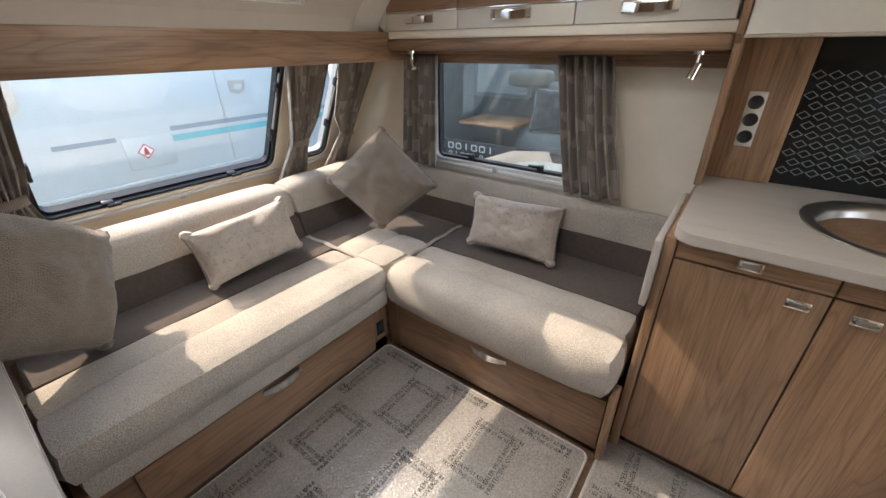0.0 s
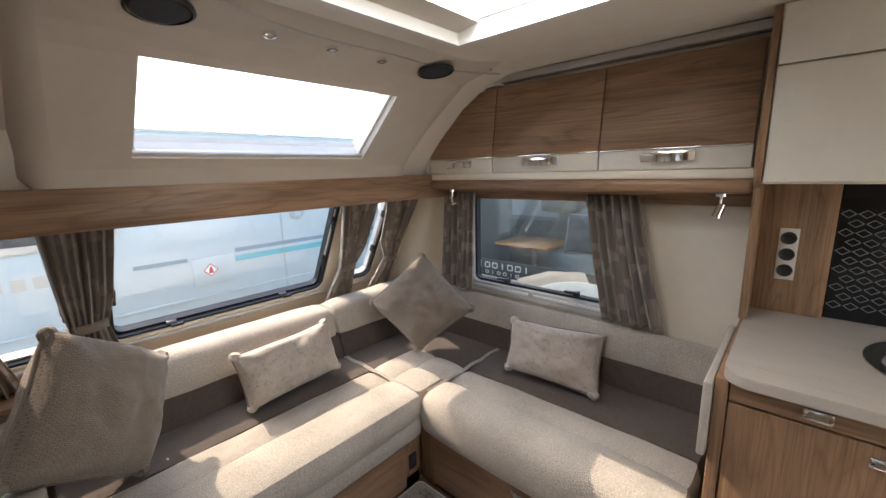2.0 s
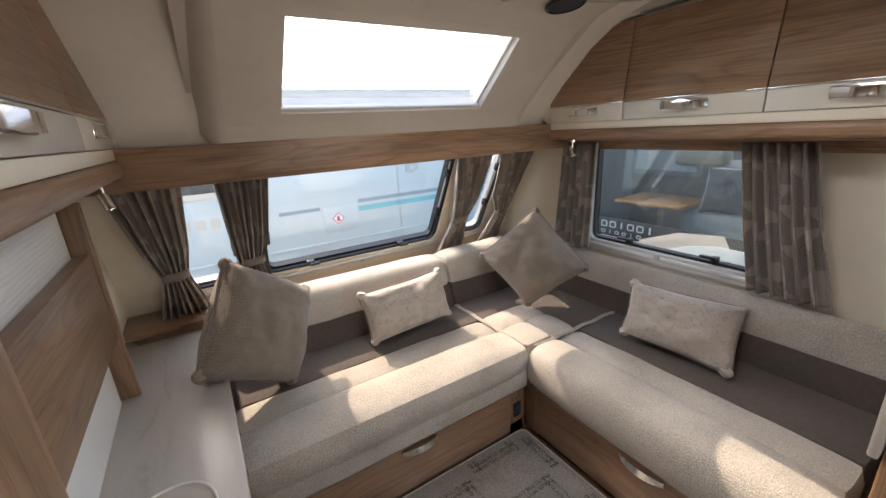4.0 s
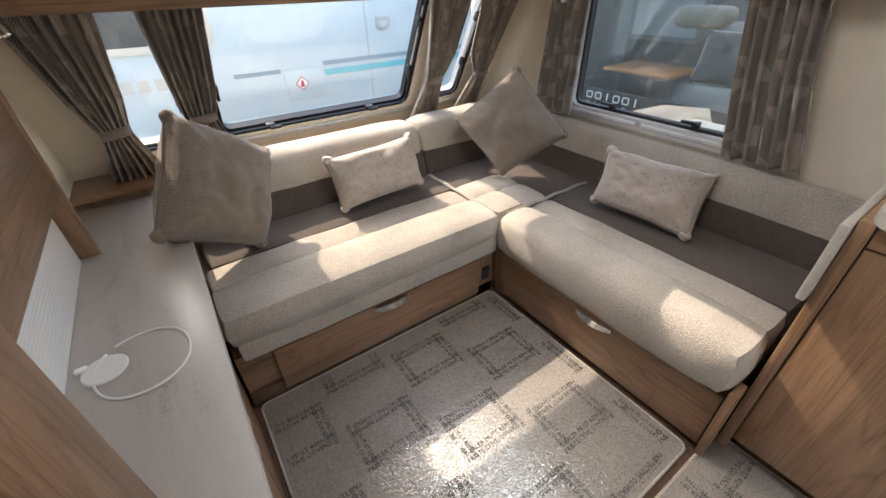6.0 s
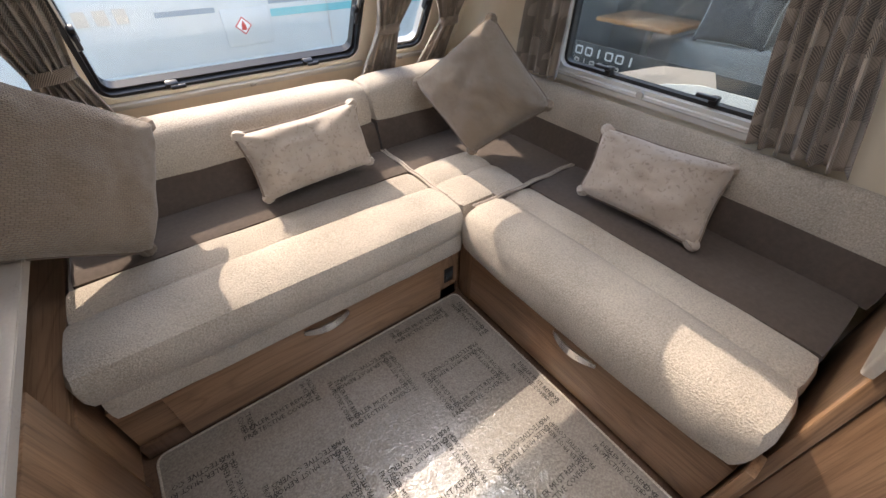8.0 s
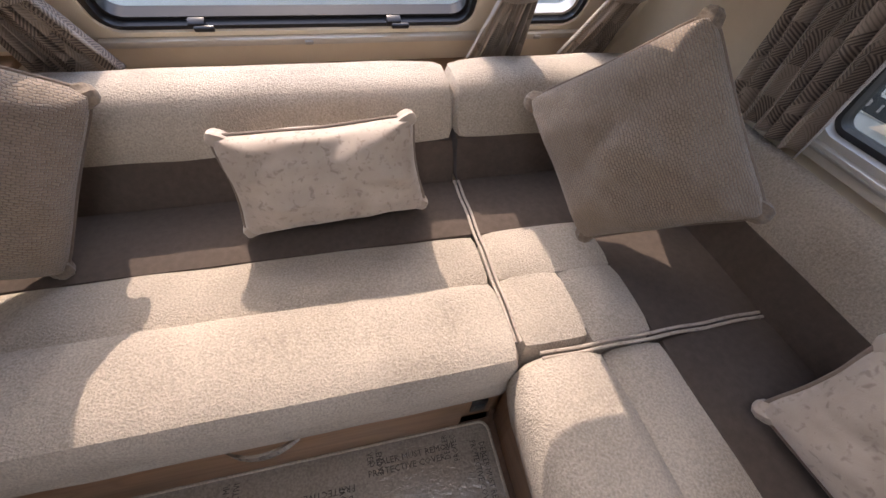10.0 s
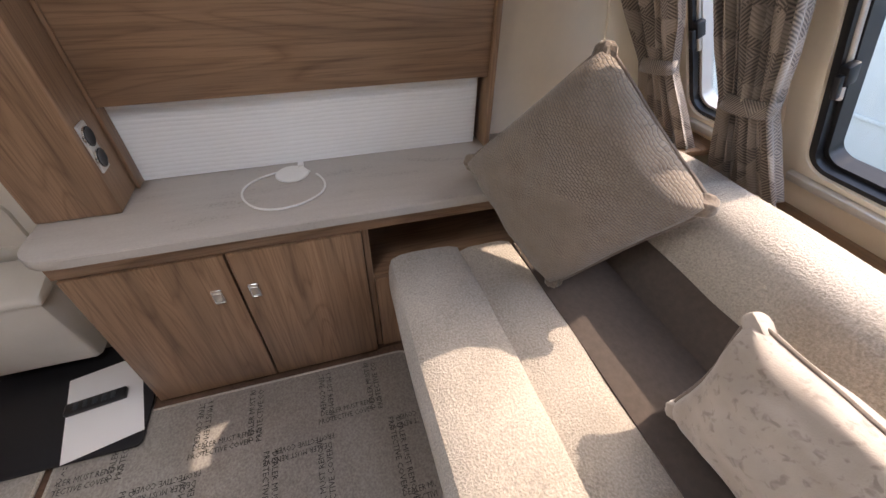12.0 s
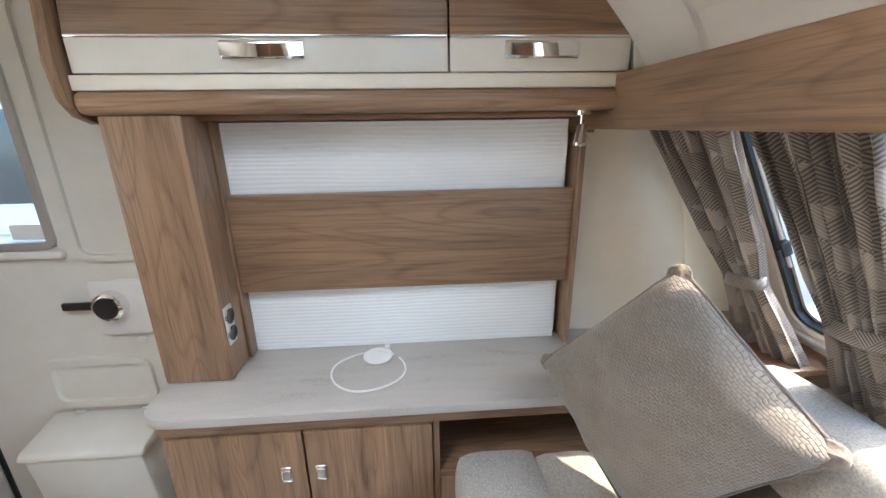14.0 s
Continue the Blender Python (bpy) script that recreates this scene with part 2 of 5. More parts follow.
def film_material():
    """Looped carpet seen through a loose clear plastic film."""
    m, nt, b = material("film_over_carpet")
    c = node(nt, "ShaderNodeTexNoise", Scale=170.0, Detail=2.0)
    nt.links.new(coords(nt), c.inputs["Vector"])
    w = node(nt, "ShaderNodeTexNoise", Scale=3.0, Detail=4.0)
    nt.links.new(coords(nt), w.inputs["Vector"])
    mix = nt.nodes.new("ShaderNodeMix")
    mix.data_type = "FLOAT"
    mix.inputs[0].default_value = 0.4
    nt.links.new(c.outputs[0], mix.inputs[2])
    nt.links.new(w.outputs[0], mix.inputs[3])
    nt.links.new(ramp(nt, mix.outputs[0], [(0.3, (0.20, 0.183, 0.162)), (0.65, (0.38, 0.353, 0.318))]), b.inputs["Base Color"])
    b.inputs["Roughness"].default_value = 0.8
    b.inputs["Coat Weight"].default_value = 1.0
    b.inputs["Coat IOR"].default_value = 2.4
    b.inputs["Coat Roughness"].default_value = 0.06
    bump(nt, b, c.outputs[0], 0.35, 0.002)
    cr = node(nt, "ShaderNodeTexNoise", Scale=34.0, Detail=3.0, Roughness=0.5, Distortion=2.0)
    nt.links.new(coords(nt, (1, 1.5, 1)), cr.inputs["Vector"])
    bm2 = nt.nodes.new("ShaderNodeBump")
    bm2.inputs["Strength"].default_value, bm2.inputs["Distance"].default_value = 1.0, 0.003
    nt.links.new(cr.outputs[0], bm2.inputs["Height"])
    nt.links.new(bm2.outputs[0], b.inputs["Coat Normal"])
    return m


WEAVE, VELVET, CURTAIN, LAMINATE = weave_material(), velvet_material(), curtain_material(), laminate_material()
RIPPLE, FILM = ripple_material(), film_material()
SPLASH = plain("black_splashback_glass", (0.010, 0.012, 0.014), 0.14)
LINE_GREY = plain("grey_printed_line", (0.16, 0.175, 0.18), 0.3)
INK = plain("black_print", (0.03, 0.028, 0.026), 0.6)
PAINT = plain("white_caravan_paint", (0.53, 0.582, 0.58), 0.3)
# stripe colours are lightened, the haze outside put into them
TEAL, DARK_STRIPE = plain("teal_stripe", (0.14, 0.46, 0.50), 0.4), plain("slate_stripe", (0.24, 0.31, 0.36), 0.4)
RED = plain("red_print", (0.6, 0.06, 0.05), 0.5)
TARMAC = plain("pale_yard_gravel", (0.30, 0.285, 0.26), 0.95, grain=0.3)
ORANGE_WOOD = wood("pale_table_wood", 1, (0.55, 0.25, 0.10))
GREY_SEAT = fabric("grey_upholstery", (0.36, 0.34, 0.32), (0.50, 0.475, 0.45), 60.0, 0.2)
LINING = plain("brown_grey_lining", (0.34, 0.31, 0.28), 0.7)
DARK_CLOTH = fabric("dark_grey_cloth", (0.10, 0.095, 0.095), (0.17, 0.16, 0.16), 60.0, 0.2)
CHARCOAL = plain("charcoal_panel", (0.035, 0.045, 0.05), 0.3)
LEAF = plain("far_foliage", (0.06, 0.09, 0.04), 0.9, grain=0.3)


# ---- mesh helpers ----
def thing(name, label, category, group="", kind=""):
    return tagged(new(name), label, category, group, kind)


def finish(name, bm, mat, smooth=True):
    bmesh.ops.recalc_face_normals(bm, faces=bm.faces)
    me = bpy.data.meshes.new(name)
    bm.to_mesh(me)
    bm.free()
    me.materials.append(mat)
    if smooth:
        me.shade_smooth()
        me.set_sharp_from_angle(angle=radians(40))
    return new(name, me)


def part(name, bm, mat, parent, label="", smooth=True):
    ob = finish(name, bm, mat, smooth)
    ob.parent = parent
    return tagged(ob, label)


def setting(name, bm, mat, label, category):
    return tagged(finish(name, bm, mat), label, category, kind="structure")


def box(x0, x1, y0, y1, z0, z1, r=0.003, seg=2, bm=None):
    out = bm or bmesh.new()
    b = bmesh.new()
    bmesh.ops.create_cube(b, size=1.0)
    for v in b.verts:
        v.co = Vector(((x0 + x1) / 2 + v.co.x * (x1 - x0), (y0 + y1) / 2 + v.co.y * (y1 - y0), (z0 + z1) / 2 + v.co.z * (z1 - z0)))
    if r > 0:
        r = min(r, 0.49 * min(abs(x1 - x0), abs(y1 - y0), abs(z1 - z0)))
        bmesh.ops.bevel(b, geom=b.edges[:], offset=r, segments=seg, affect="EDGES", profile=0.5)
    return absorb(out, b)


def absorb(out, b):
    me = bpy.data.meshes.new("scratch")
    b.to_mesh(me)
    b.free()
    out.from_mesh(me)
    bpy.data.meshes.remove(me)
    return out


def moved(bm, m):
    bmesh.ops.transform(bm, matrix=m, verts=bm.verts)
    return bm


def slab(points, axis, a, b, r=0.0, bm=None):
    """A flat outline (two coordinates a point) drawn out along an axis from a to b."""
    out = bm or bmesh.new()
    s = bmesh.new()

    def at(p, c):
        p = list(p)
        p.insert(axis, c)
        return p
    lo = [s.verts.new(at(p, a)) for p in points]
    hi = [s.verts.new(at(p, b)) for p in points]
    n = len(points)
    s.faces.new(lo)
    s.faces.new(hi[::-1])
    for i in range(n):
        s.faces.new((lo[i], lo[(i + 1) % n], hi[(i + 1) % n], hi[i]))
    bmesh.ops.recalc_face_normals(s, faces=s.faces)
    if r > 0:
        bmesh.ops.bevel(s, geom=[e for e in s.edges if len(e.link_faces) == 2 and e.calc_face_angle(0) > 0.7], offset=r, segments=2, affect="EDGES", profile=0.5)
    return absorb(out, s)


def rounded(x0, x1, y0, y1, r, n=6):
    pts = []
    for cx, cy, a0 in ((x1 - r, y1 - r, 0), (x0 + r, y1 - r, 90), (x0 + r, y0 + r, 180), (x1 - r, y0 + r, 270)):
        for i in range(n + 1):
            a = radians(a0 + 90 * i / n)
            pts.append((cx + r * math.cos(a), cy + r * math.sin(a)))
    return pts


def ring(x0, x1, y0, y1, r, w, d0, d1, rect_out=False, n=6):
    """A rounded frame in the local xy plane, w wide inwards, from z = d0 to d1."""
    bm = bmesh.new()
    outer = rounded(x0, x1, y0, y1, 0.001 if rect_out else r, n)
    inner = rounded(x0 + w, x1 - w, y0 + w, y1 - w, r if rect_out else max(r - w, 0.004), n)
    rows = [[bm.verts.new((*p, d)) for p in ps] for ps, d in ((outer, d0), (outer, d1), (inner, d1), (inner, d0))]
    k = len(outer)
    for i in range(4):
        a, b = rows[i], rows[(i + 1) % 4]
        for j in range(k):
            bm.faces.new((a[j], a[(j + 1) % k], b[(j + 1) % k], b[j]))
    return bm


def tube(points, r, sides=10, bm=None, closed=False):
    bm = bm or bmesh.new()
    pts = [Vector(p) for p in points]
    n = len(pts)
    loops = []
    for i, p in enumerate(pts):
        a = pts[(i - 1) % n] if closed or i else pts[i]
        b = pts[(i + 1) % n] if closed or i < n - 1 else pts[i]
        q = (b - a).to_track_quat("Z", "Y")
        loops.append([bm.verts.new(p + q @ Vector((r * math.cos(k * math.tau / sides), r * math.sin(k * math.tau / sides), 0))) for k in range(sides)])
    for i in range(n if closed else n - 1):
        a, b = loops[i], loops[(i + 1) % n]
        for k in range(sides):
            bm.faces.new((a[k], a[(k + 1) % sides], b[(k + 1) % sides], b[k]))
    if not closed:
        bm.faces.new(loops[0][::-1])
        bm.faces.new(loops[-1])
    return bm


def lathe(profile, m=None, seg=32):
    """Turns (radius, height) pairs about the local z axis."""
    bm = bmesh.new()
    loops = [[bm.verts.new((r * math.cos(k * math.tau / seg), r * math.sin(k * math.tau / seg), z)) for k in range(seg)] for r, z in profile]
    for a, b in zip(loops, loops[1:]):
        for k in range(seg):
            bm.faces.new((a[k], a[(k + 1) % seg], b[(k + 1) % seg], b[k]))
    for lp, (r, z) in ((loops[0], profile[0]), (loops[-1], profile[-1])):
        if r < 0.006:
            bm.faces.new(lp)
    return moved(bm, m) if m else bm


def soft(x0, x1, y0, y1, z0, z1, r=0.04, puff=0.008, seed=0.0, step=0.035):
    """An upholstered block: rounded edges, slightly crowned and uneven."""
    b = bmesh.new()
    dims = (x1 - x0, y1 - y0, z1 - z0)
    ctr = Vector(((x0 + x1) / 2, (y0 + y1) / 2, (z0 + z1) / 2))
    cells = [max(3, int(d / step)) for d in dims]
    cache = {}

    def vert(p):
        key = tuple(round(c, 5) for c in p)
        if key not in cache:
            q = Vector([(c - 0.5) * d for c, d in zip(p, dims)])
            rr = min(r, 0.48 * min(dims))
            core = Vector([max(-d / 2 + rr, min(d / 2 - rr, c)) for c, d in zip(q, dims)])
            off = q - core
            q2 = core + (off.normalized() * rr if off.length > 1e-6 else off)
            crown = 1.0
            for c, d in zip(q, dims):
                crown *= 1 if abs(abs(c) - d / 2) < 1e-6 else max(0.0, 1 - (2 * c / d) ** 4)
            nrm = off.normalized() if off.length > 1e-6 else Vector((0, 0, 1))
            w = noise.noise((ctr + q2) * 7 + Vector((seed, 0, 0)))
            cache[key] = b.verts.new(ctr + q2 + nrm * (puff * crown + 0.003 * w))
        return cache[key]
    for ax in range(3):
        u, v = (ax + 1) % 3, (ax + 2) % 3
        for side in (0, 1):
            for i in range(cells[u]):
                for j in range(cells[v]):
                    quad = []
                    for di, dj in ((0, 0), (1, 0), (1, 1), (0, 1)):
                        p = [0, 0, 0]
                        p[ax], p[u], p[v] = side, (i + di) / cells[u], (j + dj) / cells[v]
                        quad.append(vert(p))
                    b.faces.new(quad if side else quad[::-1])
    return b


def pillow(name, label, corners, thick, mat, piping, seed, ears=0.05, knot=1.0):
    """A scatter cushion from its corners in turn; knife-edged, waisted sides and gathered corners."""
    q = [Vector(p) for p in corners]
    c = (q[0] + q[1] + q[2] + q[3]) / 4
    w = (q[1] - q[3]).cross(q[0] - q[2]).normalized()
    width, height = (q[1] - q[0]).length, (q[0] - q[3]).length
    N = 36
    root = thing(name, label, "cushion", "scatter cushions")

    def place(s, t, side):
        tuck = 1 - 0.04 * abs(s * t) ** 7
        a = 0.5 + 0.5 * s * tuck * (1 - ears * (1 - t * t) ** 1.4)
        b = 0.5 + 0.5 * t * tuck * (1 - ears * (1 - s * s) ** 1.4)
        flat = (q[3] * (1 - a) + q[2] * a) * (1 - b) + (q[0] * (1 - a) + q[1] * a) * b
        h = (max(0.0, 1 - s * s) * max(0.0, 1 - t * t)) ** 0.37 * thick / 2
        p = Vector((s * 1.6 + seed, t * 1.6, side))
        near = max(0.0, abs(s) + abs(t) - 1.15)
        turn = math.atan2(1.08 - abs(t), 1.08 - abs(s))
        h *= 1 + 0.20 * noise.noise(p * 1.1) + 0.10 * noise.noise(p * 2.9) + 0.22 * near * math.sin(turn * 9 + seed)
        return flat + w * (h * side + 0.009 * noise.noise(p * 1.3 + Vector((9, 9, 9))))
    bm = bmesh.new()
    uv = bm.loops.layers.uv.new("UVMap")
    for side in (1, -1):
        g = [[bm.verts.new(place(-1 + 2 * i / N, -1 + 2 * j / N, side)) for j in range(N + 1)] for i in range(N + 1)]
        for i in range(N):
            for j in range(N):
                f = bm.faces.new((g[i][j], g[i + 1][j], g[i + 1][j + 1], g[i][j + 1]))
                for lp, (a, b) in zip(f.loops, ((i, j), (i + 1, j), (i + 1, j + 1), (i, j + 1))):
                    lp[uv].uv = (a / N * width / 0.4, b / N * height / 0.4)
    bmesh.ops.remove_doubles(bm, verts=bm.verts, dist=0.0008)
    part("cover", bm, mat, root)
    rim = [-1 + 2 * i / N for i in range(N)]
    edge = [(k, -1) for k in rim] + [(1, k) for k in rim] + [(-k, 1) for k in rim] + [(-1, -k) for k in rim]
    part("piping", tube([(place(s, t, 1) + place(s, t, -1)) / 2 for s, t in edge], 0.0045, 8, closed=True), piping, root, "raised piping along the seam")
    for s, t in ((-1, -1), (1, -1), (1, 1), (-1, 1)):
        p = (place(s, t, 1) + place(s, t, -1)) / 2
        dirn = (p - c).normalized()
        ear = lathe([(0.006, -0.052), (0.017, -0.034), (0.0185, -0.018), (0.0165, -0.004), (0.010, 0.004), (0.003, 0.006)], None, 20)
        for v in ear.verts:
            pleat = 1 + 0.16 * math.sin(5 * math.atan2(v.co.y, v.co.x) + seed)
            v.co = Vector((v.co.x * pleat * knot, v.co.y * pleat * knot, v.co.z * knot))
        moved(ear, Matrix.Translation(p + dirn * 0.006 * knot) @ dirn.to_track_quat("Z", "Y").to_matrix().to_4x4())
        part("corner_tuck", ear, GATHER if mat == WEAVE else mat, root, "gathered corner")
    return root


def curtain(name, label, levels, place, folds, depth, band=None, seed=0.0):
    """A pleated curtain. levels: (height, from, to) along the wall; place(s, h, d): a point on the wall, d metres off it."""
    root = thing(name, label, "curtain", "window curtains")
    NU, NV = folds * 12, 40
    hs = [l[0] for l in levels]
    bm = bmesh.new()
    uv = bm.loops.layers.uv.new("UVMap")
    full = max(abs(l[2] - l[1]) for l in levels)
    grid = []
    for j in range(NV + 1):
        h = hs[0] + (hs[-1] - hs[0]) * j / NV
        a = float(np.interp(-h, [-x for x in hs], [l[1] for l in levels]))
        b = float(np.interp(-h, [-x for x in hs], [l[2] for l in levels]))
        tight = abs(b - a) / full
        row = []
        for i in range(NU + 1):
            q = i / NU
            ph = q * folds * math.tau + seed + 0.5 * noise.noise(Vector((q * 3, h * 2, seed)))
            d = depth * (0.55 + 0.45 * tight) * (math.sin(ph) + 0.35 * math.sin(2.3 * ph + h * 3)) + 0.004 * noise.noise(Vector((q * 9, h * 14, seed)))
            s = a + (b - a) * (q + 0.03 * math.sin(2 * ph))
            row.append(bm.verts.new(place(s, h, depth * 1.4 + d)))
        grid.append(row)
    for j in range(NV):
        for i in range(NU):
            f = bm.faces.new((grid[j][i], grid[j][i + 1], grid[j + 1][i + 1], grid[j + 1][i]))
            for lp, (a, b) in zip(f.loops, ((j, i), (j, i + 1), (j + 1, i + 1), (j + 1, i))):
                lp[uv].uv = (b / NU * full * 2.2, a / NV * (hs[0] - hs[-1]))
    cl = part("cloth", bm, CURTAIN, root)
    so = cl.modifiers.new("cloth", "SOLIDIFY")
    so.thickness = 0.002
    if band:
        h, a, b = band
        pts = [place(a + (b - a) * (0.5 + 0.56 * math.cos(k * math.tau / 24)), h + 0.006 * math.cos(k * math.tau / 24), depth * 1.4 + (depth + 0.012) * math.sin(k * math.tau / 24)) for k in range(24)]
        bb = bmesh.new()
        uvb = bb.loops.layers.uv.new("UVMap")
        lo = [bb.verts.new(Vector(p) - Vector((0, 0, 0.018))) for p in pts]
        hi = [bb.verts.new(Vector(p) + Vector((0, 0, 0.018))) for p in pts]
        for k in range(24):
            f = bb.faces.new((lo[k], lo[(k + 1) % 24], hi[(k + 1) % 24], hi[k]))
            for lp, (s, t) in zip(f.loops, ((k, 0), (k + 1, 0), (k + 1, 1), (k, 1))):
                lp[uvb].uv = (s * 0.012, t * 0.036)
        tb = part("tie_back", bb, CURTAIN, root, "fabric tie-back band")
        tb.modifiers.new("cloth", "SOLIDIFY").thickness = 0.003
    return root


def bow_handle(parent, centre, along, out, length, mat=CHROME):
    """A shallow arched bar handle."""
    c, a, o = Vector(centre), Vector(along).normalized(), Vector(out).normalized()
    up = a.cross(o)
    bm = bmesh.new()
    loops = []
    for i in range(15):
        q = -1 + 2 * i / 14
        wd = 0.016 * (1 - 0.45 * q * q)
        mid = c + a * (q * length / 2) + o * (0.030 * (1 - q * q) + 0.003) - up * (0.010 * (1 - q * q))
        loops.append([bm.verts.new(mid + up * wd * sx + o * 0.003 * sy) for sx, sy in ((-1, -1), (1, -1), (1, 1), (-1, 1))])
    for p, q in zip(loops, loops[1:]):
        for k in range(4):
            bm.faces.new((p[k], p[(k + 1) % 4], q[(k + 1) % 4], q[k]))
    bm.faces.new(loops[0])
    bm.faces.new(loops[-1][::-1])
    return part("handle", bm, mat, parent, "polished chrome bow handle")


def plate_handle(parent, x, y, z, out, w, h):
    """A chrome finger catch: a framed plate with a small flap."""
    xs = sorted((x, x + out * 0.008))
    pl = part("catch", box(xs[0], xs[1], y - w / 2, y + w / 2, z - h / 2, z + h / 2, 0.004, 3), CHROME, parent, "chrome push catch")
    xs = sorted((x + out * 0.0075, x + out * 0.0105))
    part("flap", box(xs[0], xs[1], y - w * 0.33, y + w * 0.33, z - h * 0.28, z + h * 0.28, 0.001), STEEL, pl)
    return pl


# ---- large structure ----
XL, XR, YF, YB, ZC = -1.50, 0.70, 2.50, -1.60, 1.85
SL = 0.55


def front_y(z):
    return 2.46 - SL * (z - 0.75)


SLOPE = Matrix.Translation((0, 2.46, 0.75)) @ Matrix(((1, 0, 0, 0), (0, -SL / math.hypot(1, SL), 1 / math.hypot(1, SL), 0), (0, 1 / math.hypot(1, SL), SL / math.hypot(1, SL), 0), (0, 0, 0, 1)))
LEN = math.hypot(1, SL)

fl = box(-1.17, XR, YB, YF, -0.06, -0.008, 0)
box(XL, -1.17, 0.70, YF, -0.06, -0.008, 0, bm=fl)
box(XL, -1.17, YB, -0.10, -0.06, -0.008, 0, bm=fl)
setting("floor", fl, WOOD_DARK, "dark timber floor under the covered carpet", "floor")
setting("floor_step", box(XL, -1.17, -0.10, 0.70, -0.06, -0.008, 0), GREY_RAIL, "grey door sill inside the entrance", "step")


def pieces(name, spans, mat, label, m=None):
    bm = bmesh.new()
    for s in spans:
        box(*s, 0, bm=bm)
    if m:
        moved(bm, m)
    return setting(name, bm, mat, label, "wall")


T = 0.05
# side walls with their openings
pieces("wall_east", [(XR, XR + T, YB, 0.90, -0.06, 1.9), (XR, XR + T, 1.75, 2.6, -0.06, 1.9), (XR, XR + T, 0.90, 1.75, -0.06, 0.755), (XR, XR + T, 0.90, 1.75, 1.30, 1.9)], CREAM, "smooth cream wallboard beside the sofa")
pieces("wall_west", [(XL - T, XL, 0.66, 2.6, -0.2, 1.9), (XL - T, XL, YB, -0.06, -0.2, 1.9), (XL - T, XL, -0.06, 0.66, 1.72, 1.9)], CREAM, "cream wallboard above the low chest")
# south opening is assumed, cut for the added rear fill light
pieces("wall_south", [(XL - T, -1.1, YB - T, YB, -0.2, 1.9), (0.3, XR + T, YB - T, YB, -0.2, 1.9), (-1.1, 0.3, YB - T, YB, -0.2, 0.82), (-1.1, 0.3, YB - T, YB, 1.48, 1.9)], CREAM, "plain cream partition")
# guessed partition, mostly unseen, added to keep the rear lamp off the door
pieces("wall_light_block", [(XL, -0.92, -0.26, -0.22, -0.06, 1.849)], WOOD_Z, "guessed walnut-effect partition added to block rear light from the door")
# sloping window wall
v_of = lambda z: (z - 0.75) * LEN
WINDOWS = ((-1.30, -0.975), (-0.92, 0.135), (0.19, 0.50))
wv0, wv1 = v_of(0.715), v_of(1.318)
spans = [(XL, XR, v_of(0.55), wv0, 0, 0.03), (XL, XR, wv1, v_of(1.42), 0, 0.03)]
edges = [XL] + [e for w in WINDOWS for e in w] + [XR]
for a, b in zip(edges[::2], edges[1::2]):
    spans.append((a, b, wv0, wv1, 0, 0.03))
pieces("wall_north", spans, CREAM, "sloping cream front wall with three windows", SLOPE)
pieces("wall_north_low", [(XL, XR, 2.55, 2.6, -0.06, 0.64)], CREAM, "cream front wall below the windows")

# ceiling with the roof window opening
RX0, RX1, RY0, RY1 = -0.66, -0.06, 0.60, 1.19
cb = bmesh.new()
for s in ((XL, RX0, YB, 1.36), (RX1, XR, YB, 1.36), (RX0, RX1, YB, RY0), (RX0, RX1, RY1, 1.36)):
    box(*s, ZC, ZC + 0.05, 0, bm=cb)
prof = [(1.36, 1.85), (1.52, 1.81), (1.66, 1.72), (1.80, 1.58), (1.90, 1.46), (1.95, 1.38)]
back = [(y + 0.06, z + 0.06) for y, z in prof]
for x0, x1 in ((XL, -0.99), (0.25, XR)):
    slab(prof + back[::-1], 0, x0, x1, bm=cb)
setting("ceiling", cb, CEILING, "pale cream ceiling board curving down at the front", "ceiling")

# moulded surround of the front roof light
SK = (-0.83, 0.0)
mp = [(1.10, 1.849), (1.20, 1.832), (1.30, 1.802), (1.40, 1.782), (1.45, 1.768), (1.50, 1.746), (1.53, 1.729), (1.555, 1.71), (1.81, 1.48), (1.838, 1.450), (1.857, 1.420), (1.868, 1.400), (1.875, 1.388)]
mb = [(y + 0.07, z + 0.075) for y, z in mp]
sm = bmesh.new()
for i in range(len(mp) - 1):
    quad = [mp[i], mp[i + 1], mb[i + 1], mb[i]]
    if i == 7:
        slab(quad, 0, -1.0, SK[0], bm=sm)
        slab(quad, 0, SK[1], 0.26, bm=sm)
    else:
        slab(quad, 0, -1.0, 0.26, bm=sm)
bmesh.ops.remove_doubles(sm, verts=sm.verts, dist=0.0005)
surround = tagged(finish("roof_light_surround", sm, MOULD), "moulded beige plastic surround of the front roof light", "moulding", kind="structure")
for x0, x1 in ((-1.0, -1.085), (0.26, 0.345)):
    lip = bmesh.new()
    rows = []
    for k in range(9):
        q = k / 8
        sink = 0.10 * (1 - math.cos(q * math.pi / 2))
        rows.append([lip.verts.new((x0 + (x1 - x0) * math.sin(q * math.pi / 2), y + sink, z + sink)) for y, z in mp[2:]] + [lip.verts.new((x0 + (x1 - x0) * q, mb[-1][0], mb[-1][1])), lip.verts.new((x0 + (x1 - x0) * q, mb[2][0], mb[2][1]))])
    for r0, r1 in zip(rows, rows[1:]):
        for k in range(len(r0) - 1):
            lip.faces.new((r0[k], r0[k + 1], r1[k + 1], r1[k]))
    part("side_lip", lip, MOULD, surround)
seam_x = np.linspace(-1.0, 0.34, 40)
seam_y = [1.335 + 0.035 * math.sin(3.4 * (x + 0.62)) + 0.012 * math.sin(9 * x) - 0.10 * max(0.0, x - 0.05) for x in seam_x]
